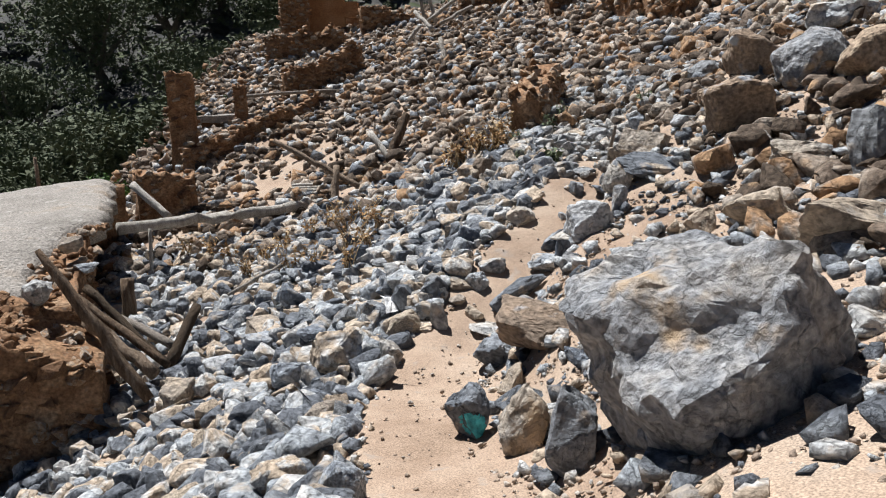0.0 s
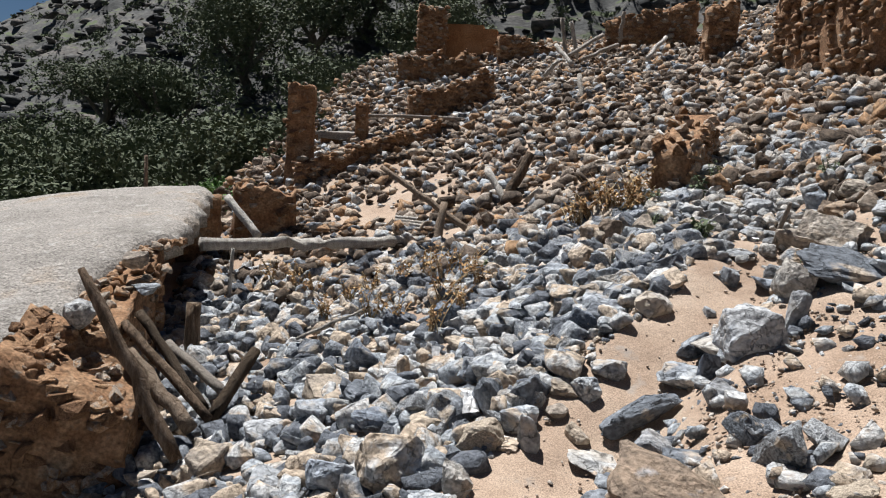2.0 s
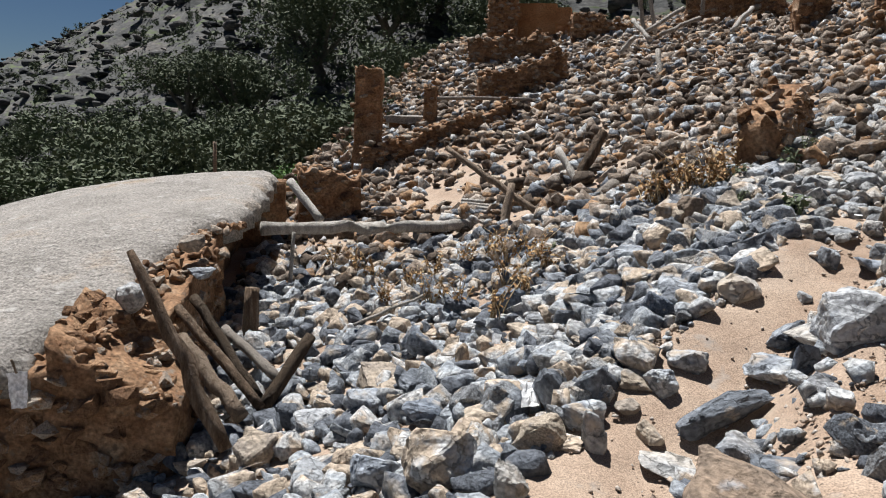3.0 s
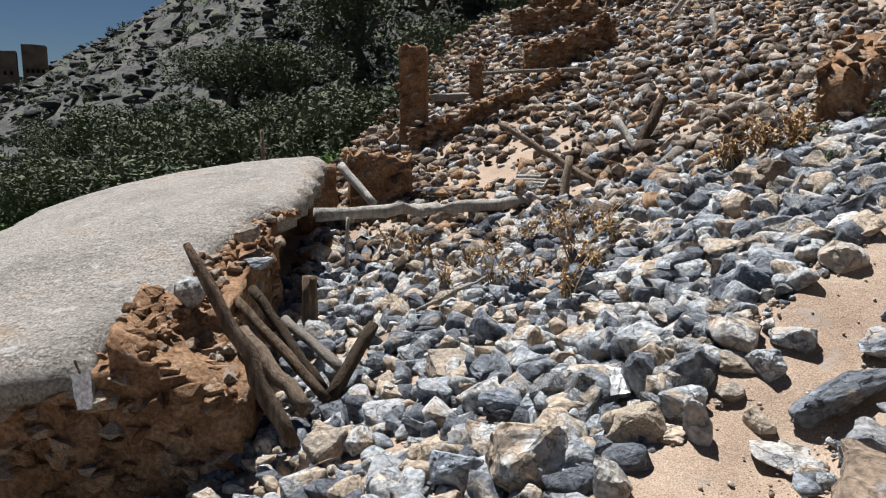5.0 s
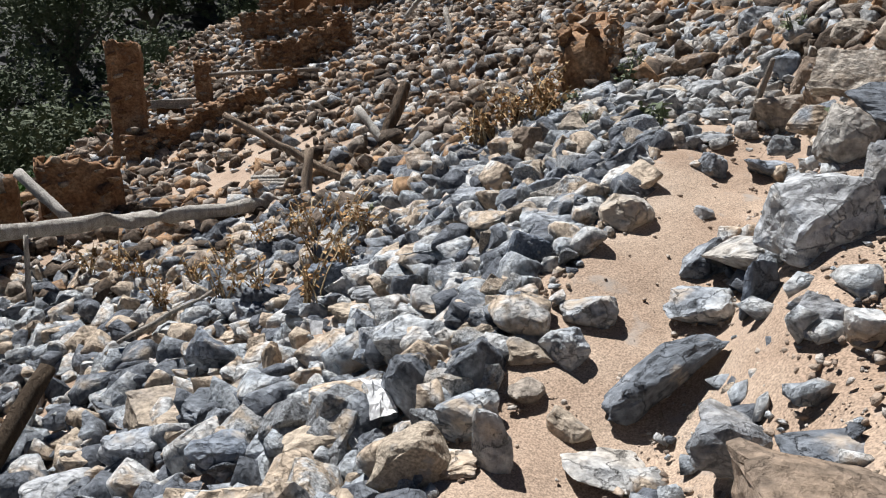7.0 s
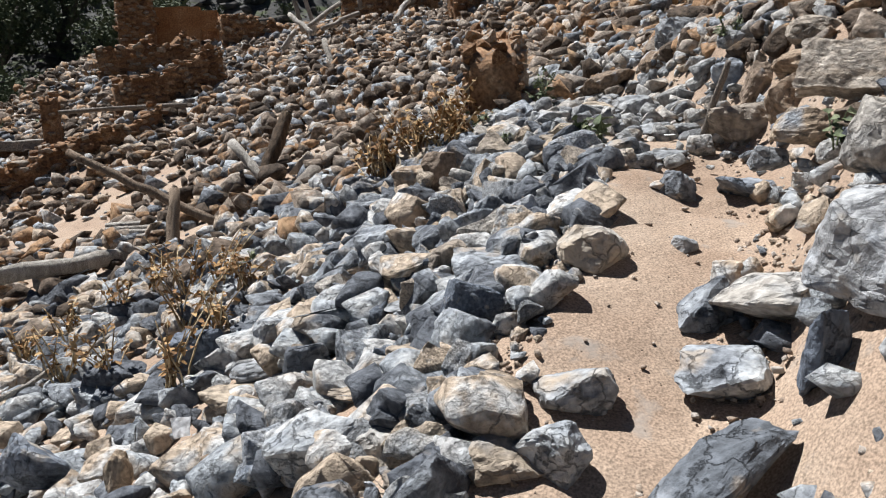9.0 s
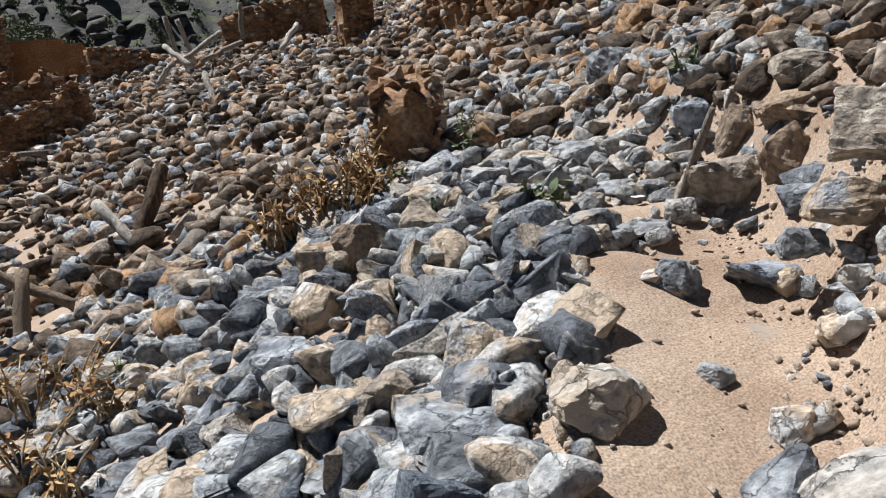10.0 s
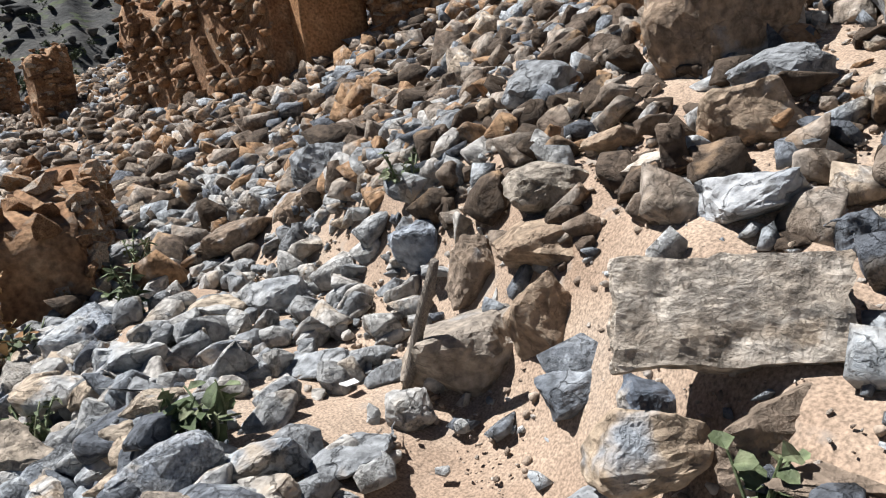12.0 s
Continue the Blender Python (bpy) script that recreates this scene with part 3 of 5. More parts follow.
stone(3.44, 9.68, 1.86, 0.39, 0.33, 0.28, -19, 1310, PALE_ROCK, "round", "pale grey weathered rounded rock in the bank above the path")
stone(2.70, 8.20, 1.28, 0.33, 0.28, 0.19, -42, 1311, DARK_ROCK, "block", "dark blue-grey fractured angular rock in the bank above the path")
stone(2.91, 8.62, 1.48, 0.34, 0.22, 0.09, -32, 1312, SLAB, "slab", "tan layered flat slab in the bank above the path")
stone(3.08, 8.43, 1.51, 0.29, 0.25, 0.22, -38, 1313, BROWN_ROCK, "block", "brown earth-stained angular rock in the bank above the path")
stone(3.42, 8.48, 1.65, 0.35, 0.30, 0.22, -29, 1314, PALE_ROCK, "round", "pale grey weathered rounded rock in the bank above the path")
stone(2.64, 7.92, 1.21, 0.12, 0.10, 0.12, -29, 1315, ROCK, "block", "grey broken limestone angular rock in the bank above the path")
stone(3.02, 11.37, 1.72, 0.36, 0.31, 0.33, -44, 1316, PALE_ROCK, "block", "pale grey weathered angular rock in the bank above the path")
stone(1.54, 8.65, 0.61, 0.15, 0.13, 0.07, -39, 1317, ROCK, "block", "grey broken limestone angular rock on the sandy path")
stone(1.46, 9.03, 0.74, 0.18, 0.15, 0.14, -37, 1318, PALE_ROCK, "block", "pale grey weathered angular rock on the sandy path")
stone(1.53, 9.21, 0.80, 0.22, 0.19, 0.13, -19, 1319, ROCK, "block", "grey broken limestone angular rock on the sandy path")
stone(1.77, 9.12, 0.76, 0.30, 0.25, 0.10, -23, 1320, PALE_ROCK, "round", "pale grey weathered rounded rock on the sandy path")
stone(2.03, 9.16, 0.79, 0.16, 0.13, 0.14, -40, 1321, PALE_ROCK, "block", "pale grey weathered angular rock on the sandy path")
stone(1.21, 9.44, 0.76, 0.15, 0.12, 0.15, -22, 1322, ROCK, "block", "grey broken limestone angular rock in the rubble below the path")
stone(1.24, 9.77, 0.82, 0.22, 0.19, 0.18, -41, 1323, TAN_ROCK, "block", "pale tan dusty angular rock in the rubble below the path")
stone(0.98, 10.16, 0.74, 0.27, 0.23, 0.32, -27, 1324, TAN_ROCK, "block", "pale tan dusty angular rock in the rubble below the path")
stone(1.04, 9.86, 0.73, 0.21, 0.18, 0.16, -41, 1325, ROCK, "block", "grey broken limestone angular rock in the rubble below the path")
stone(1.45, 10.35, 1.00, 0.34, 0.29, 0.22, -45, 1326, PALE_ROCK, "block", "pale grey weathered angular rock in the rubble below the path")
stone(1.74, 10.17, 1.03, 0.28, 0.22, 0.11, -20, 1327, ROCK, "slab", "grey broken limestone flat slab on the sandy path")
stone(1.95, 10.73, 1.12, 0.34, 0.29, 0.16, -39, 1328, TAN_ROCK, "block", "pale tan dusty angular rock on the sandy path")
stone(2.26, 10.65, 1.11, 0.36, 0.30, 0.20, -39, 1329, PALE_ROCK, "round", "pale grey weathered rounded rock on the sandy path")
stone(1.99, 9.73, 0.93, 0.27, 0.22, 0.11, -17, 1330, PALE_ROCK, "slab", "pale grey weathered flat slab on the sandy path")
stone(1.81, 9.87, 0.97, 0.20, 0.16, 0.10, -20, 1331, PALE_ROCK, "slab", "pale grey weathered flat slab on the sandy path")
stone(0.58, 10.48, 0.60, 0.24, 0.20, 0.34, -37, 1332, BROWN_ROCK, "block", "brown earth-stained angular rock in the rubble below the path")
stone(1.07, 9.23, 0.65, 0.19, 0.15, 0.10, -18, 1333, PALE_ROCK, "slab", "pale grey weathered flat slab in the rubble below the path")
stone(0.38, 10.31, 0.48, 0.24, 0.20, 0.21, -30, 1334, ROCK, "block", "grey broken limestone angular rock in the rubble below the path")
stone(2.61, 11.98, 1.36, 0.52, 0.42, 0.30, -26, 1335, BROWN_ROCK, "slab", "brown earth-stained flat slab in the bank above the path")
stone(2.86, 11.41, 1.55, 0.30, 0.24, 0.23, -39, 1336, BROWN_ROCK, "slab", "brown earth-stained flat slab in the bank above the path")
stone(1.89, 12.31, 1.37, 0.35, 0.30, 0.29, -18, 1337, PALE_ROCK, "block", "pale grey weathered angular rock on the sandy path")
stone(1.36, 11.09, 1.06, 0.26, 0.22, 0.25, -25, 1338, ROCK, "block", "grey broken limestone angular rock in the rubble below the path")
stone(3.00, 8.91, 1.58, 0.24, 0.19, 0.12, -18, 1339, BROWN_ROCK, "slab", "brown earth-stained flat slab in the bank above the path")
stone(2.21, 8.26, 0.86, 0.18, 0.15, 0.15, -20, 1340, DARK_ROCK, "block", "dark blue-grey fractured angular rock in the bank above the path")
stone(2.06, 7.72, 0.89, 0.29, 0.18, 0.03, -36, 1341, BROWN_ROCK, "slab", "brown earth-stained flat slab in the bank above the path")
stone(0.87, 8.04, 0.32, 0.29, 0.25, 0.21, -21, 1342, PALE_ROCK, "round", "pale grey weathered rounded rock on the sandy path")
stone(0.96, 8.58, 0.45, 0.30, 0.25, 0.22, -27, 1343, ROCK, "block", "grey broken limestone angular rock in the rubble below the path")
stone(0.76, 8.86, 0.42, 0.24, 0.21, 0.22, -27, 1344, DARK_ROCK, "block", "dark blue-grey fractured angular rock in the rubble below the path")
stone(0.57, 9.03, 0.37, 0.23, 0.20, 0.20, -30, 1345, DARK_ROCK, "block", "dark blue-grey fractured angular rock in the rubble below the path")
stone(0.71, 8.31, 0.31, 0.23, 0.18, 0.20, -23, 1346, ROCK, "slab", "grey broken limestone flat slab in the rubble below the path")
stone(0.19, 9.01, 0.18, 0.26, 0.22, 0.18, -14, 1347, PALE_ROCK, "block", "pale grey weathered angular rock in the rubble below the path")
stone(0.37, 8.80, 0.24, 0.17, 0.15, 0.19, -31, 1348, TAN_ROCK, "block", "pale tan dusty angular rock in the rubble below the path")
stone(0.08, 9.60, 0.21, 0.37, 0.31, 0.27, -12, 1349, ROCK, "block", "grey broken limestone angular rock in the rubble below the path")
stone(0.36, 9.24, 0.31, 0.22, 0.19, 0.19, -22, 1350, BROWN_ROCK, "block", "brown earth-stained angular rock in the rubble below the path")
stone(0.46, 8.33, 0.19, 0.37, 0.29, 0.23, -23, 1351, ROCK, "slab", "grey broken limestone flat slab in the rubble below the path")
stone(0.12, 8.83, 0.11, 0.41, 0.30, 0.07, -8, 1352, DARK_ROCK, "slab", "dark blue-grey fractured flat slab in the rubble below the path")
stone(0.16, 8.62, 0.09, 0.41, 0.29, 0.07, -18, 1353, PALE_ROCK, "round", "pale grey weathered rounded rock in the rubble below the path")
stone(-0.26, 9.13, -0.02, 0.28, 0.24, 0.20, -23, 1354, ROCK, "block", "grey broken limestone angular rock in the rubble below the path")
stone(-0.62, 9.60, -0.11, 0.41, 0.35, 0.12, -18, 1355, ROCK, "block", "grey broken limestone angular rock in the rubble below the path")
stone(0.09, 10.77, 0.40, 0.38, 0.32, 0.20, -12, 1356, ROCK, "round", "grey broken limestone rounded rock in the rubble below the path")
stone(0.42, 10.60, 0.53, 0.28, 0.24, 0.32, -30, 1357, BROWN_ROCK, "block", "brown earth-stained angular rock in the rubble below the path")
stone(1.39, 7.78, 0.24, 0.14, 0.11, 0.12, -4, 1358, ROCK, "slab", "grey broken limestone flat slab on the sandy path")
stone(1.79, 7.94, 0.44, 0.19, 0.16, 0.15, -31, 1359, ROCK, "block", "grey broken limestone angular rock in the bank above the path")
stone(1.97, 8.05, 0.61, 0.19, 0.16, 0.12, -10, 1360, PALE_ROCK, "block", "pale grey weathered angular rock in the bank above the path")
stone(1.33, 8.06, 0.36, 0.11, 0.09, 0.09, -8, 1361, PALE_ROCK, "slab", "pale grey weathered flat slab on the sandy path")
stone(1.47, 10.41, 1.01, 0.27, 0.23, 0.20, -31, 1362, ROCK, "block", "grey broken limestone angular rock in the rubble below the path")
stone(-0.83, 11.00, 0.00, 0.33, 0.28, 0.21, -9, 1363, ROCK, "block", "grey broken limestone angular rock in the rubble below the path")
stone(1.56, 8.58, 0.56, 0.19, 0.17, 0.18, -21, 1364, ROCK, "block", "grey broken limestone angular rock on the sandy path")
stone(1.35, 7.35, 0.18, 0.48, 0.38, 0.19, -6, 1365, PALE_ROCK, "slab", "pale grey weathered flat slab in the bank above the path")
stone(1.04, 7.19, -0.05, 0.36, 0.31, 0.19, -22, 1366, ROCK, "block", "grey broken limestone angular rock in the bank above the path")
stone(1.13, 6.81, 0.09, 0.14, 0.12, 0.27, -21, 1367, DARK_ROCK, "block", "dark blue-grey fractured angular rock in the bank above the path")
stone(1.17, 7.56, 0.11, 0.23, 0.20, 0.23, -18, 1368, ROCK, "block", "grey broken limestone angular rock on the sandy path")
stone(0.49, 7.26, -0.04, 0.25, 0.21, 0.16, 4, 1369, PALE_ROCK, "block", "pale grey weathered angular rock on the sandy path")
stone(0.32, 7.01, -0.17, 0.22, 0.19, 0.20, -17, 1370, ROCK, "block", "grey broken limestone angular rock on the sandy path")
stone(0.16, 7.06, -0.13, 0.21, 0.18, 0.12, -1, 1371, TAN_ROCK, "block", "pale tan dusty angular rock on the sandy path")
stone(-0.14, 7.33, -0.18, 0.28, 0.23, 0.14, 3, 1372, PALE_ROCK, "round", "pale grey weathered rounded rock in the rubble below the path")
stone(-0.42, 7.51, -0.28, 0.33, 0.28, 0.27, 4, 1373, ROCK, "block", "grey broken limestone angular rock in the rubble below the path")
stone(-0.22, 8.00, -0.14, 0.28, 0.23, 0.07, -13, 1374, TAN_ROCK, "round", "pale tan dusty rounded rock in the rubble below the path")
stone(-0.22, 8.67, -0.07, 0.36, 0.29, 0.10, -13, 1375, TAN_ROCK, "block", "pale tan dusty angular rock in the rubble below the path")
stone(-0.10, 7.08, -0.20, 0.32, 0.25, 0.09, -8, 1376, TAN_ROCK, "slab", "pale tan dusty flat slab in the rubble below the path")
stone(0.15, 8.20, 0.04, 0.32, 0.27, 0.18, -1, 1377, PALE_ROCK, "round", "pale grey weathered rounded rock in the rubble below the path")
stone(-0.82, 8.70, -0.35, 0.30, 0.25, 0.13, -20, 1378, TAN_ROCK, "block", "pale tan dusty angular rock in the rubble below the path")
stone(-0.73, 8.90, -0.27, 0.26, 0.21, 0.11, -2, 1379, PALE_ROCK, "slab", "pale grey weathered flat slab in the rubble below the path")
stone(-1.14, 9.48, -0.39, 0.35, 0.30, 0.32, -0, 1380, DARK_ROCK, "block", "dark blue-grey fractured angular rock in the rubble below the path")
stone(-0.54, 9.15, -0.15, 0.38, 0.33, 0.22, 1, 1381, ROCK, "block", "grey broken limestone angular rock in the rubble below the path")
stone(-0.76, 7.86, -0.39, 0.30, 0.25, 0.11, -22, 1382, BROWN_ROCK, "block", "brown earth-stained angular rock in the rubble below the path")
stone(-1.36, 8.43, -0.64, 0.12, 0.10, 0.24, 4, 1383, BROWN_ROCK, "round", "brown earth-stained rounded rock in the rubble below the path")
stone(-1.86, 8.98, -0.78, 0.37, 0.32, 0.34, -20, 1384, DARK_ROCK, "block", "dark blue-grey fractured angular rock in the rubble below the path")
stone(0.02, 7.94, -0.03, 0.24, 0.20, 0.11, -13, 1385, TAN_ROCK, "block", "pale tan dusty angular rock in the rubble below the path")
stone(-0.26, 8.31, -0.14, 0.19, 0.16, 0.17, -5, 1386, ROCK, "block", "grey broken limestone angular rock in the rubble below the path")
stone(1.39, 6.86, 0.36, 0.41, 0.35, 0.35, 10, 1387, DARK_ROCK, "block", "dark blue-grey fractured angular rock in the bank above the path")
stone(0.75, 6.08, -0.24, 0.36, 0.30, 0.24, -6, 1388, BOULDER, "block", "ochre-patched limestone angular rock in the bank above the path")
stone(0.85, 5.69, -0.06, 0.31, 0.26, 0.12, 10, 1389, ROCK, "block", "grey broken limestone angular rock in the bank above the path")
stone(1.76, 7.32, 0.69, 0.27, 0.23, 0.32, -0, 1390, PALE_ROCK, "round", "pale grey weathered rounded rock in the bank above the path")
stone(1.68, 6.91, 0.56, 0.13, 0.11, 0.28, -7, 1391, BOULDER, "block", "ochre-patched limestone angular rock in the bank above the path")
stone(0.37, 6.41, -0.41, 0.32, 0.26, 0.07, -7, 1392, PALE_ROCK, "block", "pale grey weathered angular rock on the sandy path")
stone(-0.14, 6.66, -0.32, 0.26, 0.22, 0.18, -11, 1393, ROCK, "block", "grey broken limestone angular rock on the sandy path")
stone(-0.38, 6.96, -0.36, 0.28, 0.24, 0.32, -14, 1394, ROCK, "block", "grey broken limestone angular rock in the rubble below the path")
stone(-0.71, 7.21, -0.44, 0.35, 0.28, 0.18, -12, 1395, ROCK, "slab", "grey broken limestone flat slab in the rubble below the path")
stone(-0.80, 6.95, -0.54, 0.32, 0.27, 0.17, 4, 1396, TAN_ROCK, "block", "pale tan dusty angular rock in the rubble below the path")
stone(-0.45, 6.71, -0.42, 0.31, 0.25, 0.06, 12, 1397, ROCK, "slab", "grey broken limestone flat slab in the rubble below the path")
stone(0.14, 6.80, -0.26, 0.20, 0.17, 0.11, -11, 1398, TAN_ROCK, "round", "pale tan dusty rounded rock on the sandy path")
stone(0.27, 6.61, -0.33, 0.17, 0.15, 0.12, -14, 1399, TAN_ROCK, "block", "pale tan dusty angular rock on the sandy path")
stone(-2.16, 8.46, -0.99, 0.56, 0.48, 0.24, 12, 1400, TAN_ROCK, "block", "pale tan dusty angular rock in the rubble below the path")
stone(-1.56, 7.98, -0.75, 0.49, 0.42, 0.13, -1, 1401, ROCK, "block", "grey broken limestone angular rock in the rubble below the path")
stone(-1.33, 7.20, -0.72, 0.30, 0.26, 0.23, -4, 1402, DARK_ROCK, "block", "dark blue-grey fractured angular rock in the rubble below the path")
stone(-2.05, 7.78, -0.99, 0.30, 0.26, 0.27, -9, 1403, DARK_ROCK, "block", "dark blue-grey fractured angular rock in the rubble below the path")
stone(1.11, 6.27, 0.18, 0.18, 0.16, 0.16, 1, 1404, BOULDER, "block", "ochre-patched limestone angular rock in the bank above the path")
stone(1.14, 6.04, 0.19, 0.12, 0.10, 0.14, 7, 1405, ROCK, "block", "grey broken limestone angular rock in the bank above the path")
stone(-0.23, 6.44, -0.38, 0.20, 0.17, 0.07, -3, 1406, ROCK, "block", "grey broken limestone angular rock on the sandy path")
stone(0.40, 3.77, -0.30, 0.25, 0.22, 0.39, -2, 1407, BOULDER, "round", "ochre-patched limestone rounded rock in the bank above the path")
stone(0.56, 3.19, -0.14, 0.21, 0.18, 0.43, -12, 1408, BOULDER, "block", "ochre-patched limestone angular rock in the bank above the path")
stone(0.38, 5.58, -0.45, 0.32, 0.27, 0.26, 12, 1409, ROCK, "round", "grey broken limestone rounded rock in the bank above the path")
stone(0.69, 5.11, -0.15, 0.61, 0.52, 0.33, -13, 1410, BROWN_ROCK, "block", "brown earth-stained angular rock in the bank above the path")
stone(2.36, 5.37, 0.64, 0.46, 0.39, 0.30, -0, 1411, TAN_ROCK, "block", "pale tan dusty angular rock in the bank above the path")
stone(3.99, 8.01, 1.69, 0.73, 0.62, 0.64, 9, 1412, BOULDER, "round", "ochre-patched limestone rounded rock in the bank above the path")
stone(3.03, 7.56, 1.22, 0.64, 0.54, 0.61, -10, 1413, BROWN_ROCK, "block", "brown earth-stained angular rock in the bank above the path")
stone(3.70, 8.80, 1.80, 0.61, 0.52, 0.62, 6, 1414, BROWN_ROCK, "block", "brown earth-stained angular rock in the bank above the path")
stone(4.87, 9.35, 2.36, 0.86, 0.73, 0.44, 13, 1415, ROCK, "block", "grey broken limestone angular rock in the bank above the path")
stone(3.04, 5.21, 0.92, 0.25, 0.21, 0.58, 4, 1416, PALE_ROCK, "block", "pale grey weathered angular rock in the bank above the path")
stone(3.13, 6.22, 0.99, 0.67, 0.53, 0.32, 8, 1417, BOULDER, "slab", "ochre-patched limestone flat slab in the bank above the path")
stone(2.33, 4.21, 0.63, 0.53, 0.45, 0.36, -11, 1418, TAN_ROCK, "block", "pale tan dusty angular rock in the bank above the path")
stone(2.17, 7.45, 0.85, 0.77, 0.55, 0.24, -2, 1419, ROCK, "slab", "grey broken limestone flat slab in the bank above the path")
stone(2.00, 5.63, 0.51, 0.22, 0.19, 0.25, 10, 1421, ROCK, "block", "grey broken limestone angular rock in the bank above the path")
stone(4.23, 7.46, 1.71, 0.48, 0.41, 0.56, -6, 1422, BROWN_ROCK, "block", "brown earth-stained angular rock in the bank above the path")
stone(1.81, 3.06, 0.53, 0.21, 0.17, 0.12, -1, 1423, PALE_ROCK, "block", "pale grey weathered angular rock in the bank above the path")
stone(-0.92, 6.22, -0.68, 0.46, 0.39, 0.43, 30, 1424, ROCK, "block", "grey broken limestone angular rock in the rubble below the path")
stone(-0.45, 5.85, -0.49, 0.19, 0.16, 0.23, 26, 1425, PALE_ROCK, "block", "pale grey weathered angular rock on the sandy path")
stone(-2.46, 7.75, -1.18, 0.39, 0.33, 0.19, 30, 1426, DARK_ROCK, "block", "dark blue-grey fractured angular rock in the rubble below the path")
stone(-1.89, 6.62, -1.06, 0.40, 0.34, 0.15, 15, 1427, PALE_ROCK, "block", "pale grey weathered angular rock in the rubble below the path")
stone(-2.78, 7.30, -1.36, 0.36, 0.31, 0.32, 16, 1428, TAN_ROCK, "block", "pale tan dusty angular rock in the rubble below the path")
stone(-3.54, 7.43, -1.62, 0.32, 0.27, 0.15, 23, 1429, TAN_ROCK, "block", "pale tan dusty angular rock in the rubble below the path")
stone(-1.41, 6.41, -0.88, 0.35, 0.30, 0.29, 16, 1430, DARK_ROCK, "block", "dark blue-grey fractured angular rock in the rubble below the path")
stone(-4.25, 7.38, -1.82, 0.26, 0.22, 0.19, 10, 1431, TAN_ROCK, "round", "pale tan dusty rounded rock in the rubble below the path")
plank_rock = stone(0.66, 6.72, -0.2, 0.56, 0.22, 0.17, 8, 1501, ROCK, "slab", "long grey layered slab leaning on the bank over a dark hollow")
plank_rock.matrix_basis = pose(0.68, 6.72, -0.1, 14, -22, 14)
stone(-0.06, 6.42, -0.46, 0.15, 0.1, 0.36, -5, 1502, PALE_ROCK, "slab", "upright pale grey stone at the path edge")
boulder = stone(1.14, 2.95, -0.06, 1.22, 0.95, 1.1, -8, 713, BOULDER, "block", "large cracked grey limestone boulder with ochre patches", "boulder", 5, 0.065)
painted = stone(0.12, 4.25, -0.5, 0.22, 0.2, 0.42, 20, 640, ROCK, "block", "upright grey stone marked with turquoise paint", "rock", 3)
PAINT = material("turquoise paint", [(0.03, 0.24, 0.30), (0.05, 0.36, 0.42), (0.08, 0.45, 0.50)], 20, 0.6, 0.4, 30)
bm = bmesh.new()
bm.from_mesh(painted.data)
bm.normal_update()
drop = [f for f in bm.faces if f.normal.y > -0.25 or (f.calc_center_median() - Vector((-0.01, -0.07, 0.0))).length > 0.085]
bmesh.ops.delete(bm, geom=drop, context="FACES")
for v in bm.verts:
    v.co += v.normal * 0.004
part("paint_mark", bm, PAINT, painted, "turquoise trail mark")

# the wide tan slab bedded in the bank, split in thin layers
bm = bmesh.new()
bmesh.ops.create_cube(bm, size=1)
bmesh.ops.subdivide_edges(bm, edges=bm.edges, cuts=22, use_grid_fill=True)
for v in bm.verts:
    edge = 0.05 * noise.noise(Vector((v.co.x * 3, v.co.y * 3, 1))) + 0.05 * noise.noise(Vector((0, v.co.y * 4, v.co.z * 6)))
    v.co = Vector((v.co.x * (0.56 + edge) + 0.03 * v.co.z, v.co.y * 0.16, v.co.z * (0.27 + 0.05 * noise.noise(Vector((v.co.x * 2.2, 9, 0)))) - 0.03 * v.co.x))
crumble(bm, 0.12, 0.012, 5)
crumble(bm, 0.03, 0.004, 6)
slab = tagged(part("rock", bm, SLAB), "wide tan layered slab set in the bank", "rock")
slab.matrix_basis = pose(2.20, 8.02, 1.17, -20, 4, -44) @ Matrix.Diagonal((0.86, 0.9, 0.9, 1))

stone(1.98, 8.14, 0.84, 0.24, 0.2, 0.18, -30, 821, BROWN_ROCK, "block", "brown earth-stained stone wedged under the slab")
stone(2.24, 7.90, 0.84, 0.4, 0.26, 0.2, -40, 822, BROWN_ROCK, "slab", "brown earth-stained stone wedged under the slab")
stone(1.86, 8.22, 0.72, 0.16, 0.13, 0.12, -10, 823, PALE_ROCK, "block", "small grey stone at the foot of the bank")

# loose stones nearest to the walk
LOOSE = [data_of("rock", rock_bm(400 + k, (1, 0.65 + 0.12 * (k % 4), 0.45 + 0.13 * (k % 5)), 13, 2, 0.055), (ROCK, PALE_ROCK, DARK_ROCK, ROCK, TAN_ROCK, PALE_ROCK)[k % 6]) for k in range(30)]
rnd = random.Random(77)
made = 0
while made < 190:
    y = rnd.uniform(2.8, 11.5)
    d = -0.42 - abs(rnd.gauss(0, 0.9)) if rnd.random() < 0.85 or y > 6.5 else rnd.uniform(0.55, 1.6)
    x = float(path_x(y)) + d
    if in_house(x, y):
        continue
    s = rnd.uniform(0.15, 0.38)
    ob = new("rock", LOOSE[rnd.randrange(30)])
    ob.matrix_basis = pose(x, y, at(x, y) + s * 0.2, rnd.gauss(0, 22), rnd.gauss(0, 22), rnd.uniform(0, 360)) @ Matrix.Diagonal((s, s, s, 1))
    tagged(ob, "loose broken limestone lying beside the path", "rock", "loose stones beside the path")
    made += 1


# ---- ruined walls of stone laid in mud ----
LAID = [data_of("stone", rock_bm(450 + k, (1, 0.8, 0.5 + 0.08 * (k % 5)), 13, 0), WALL_PIECE) for k in range(20)]


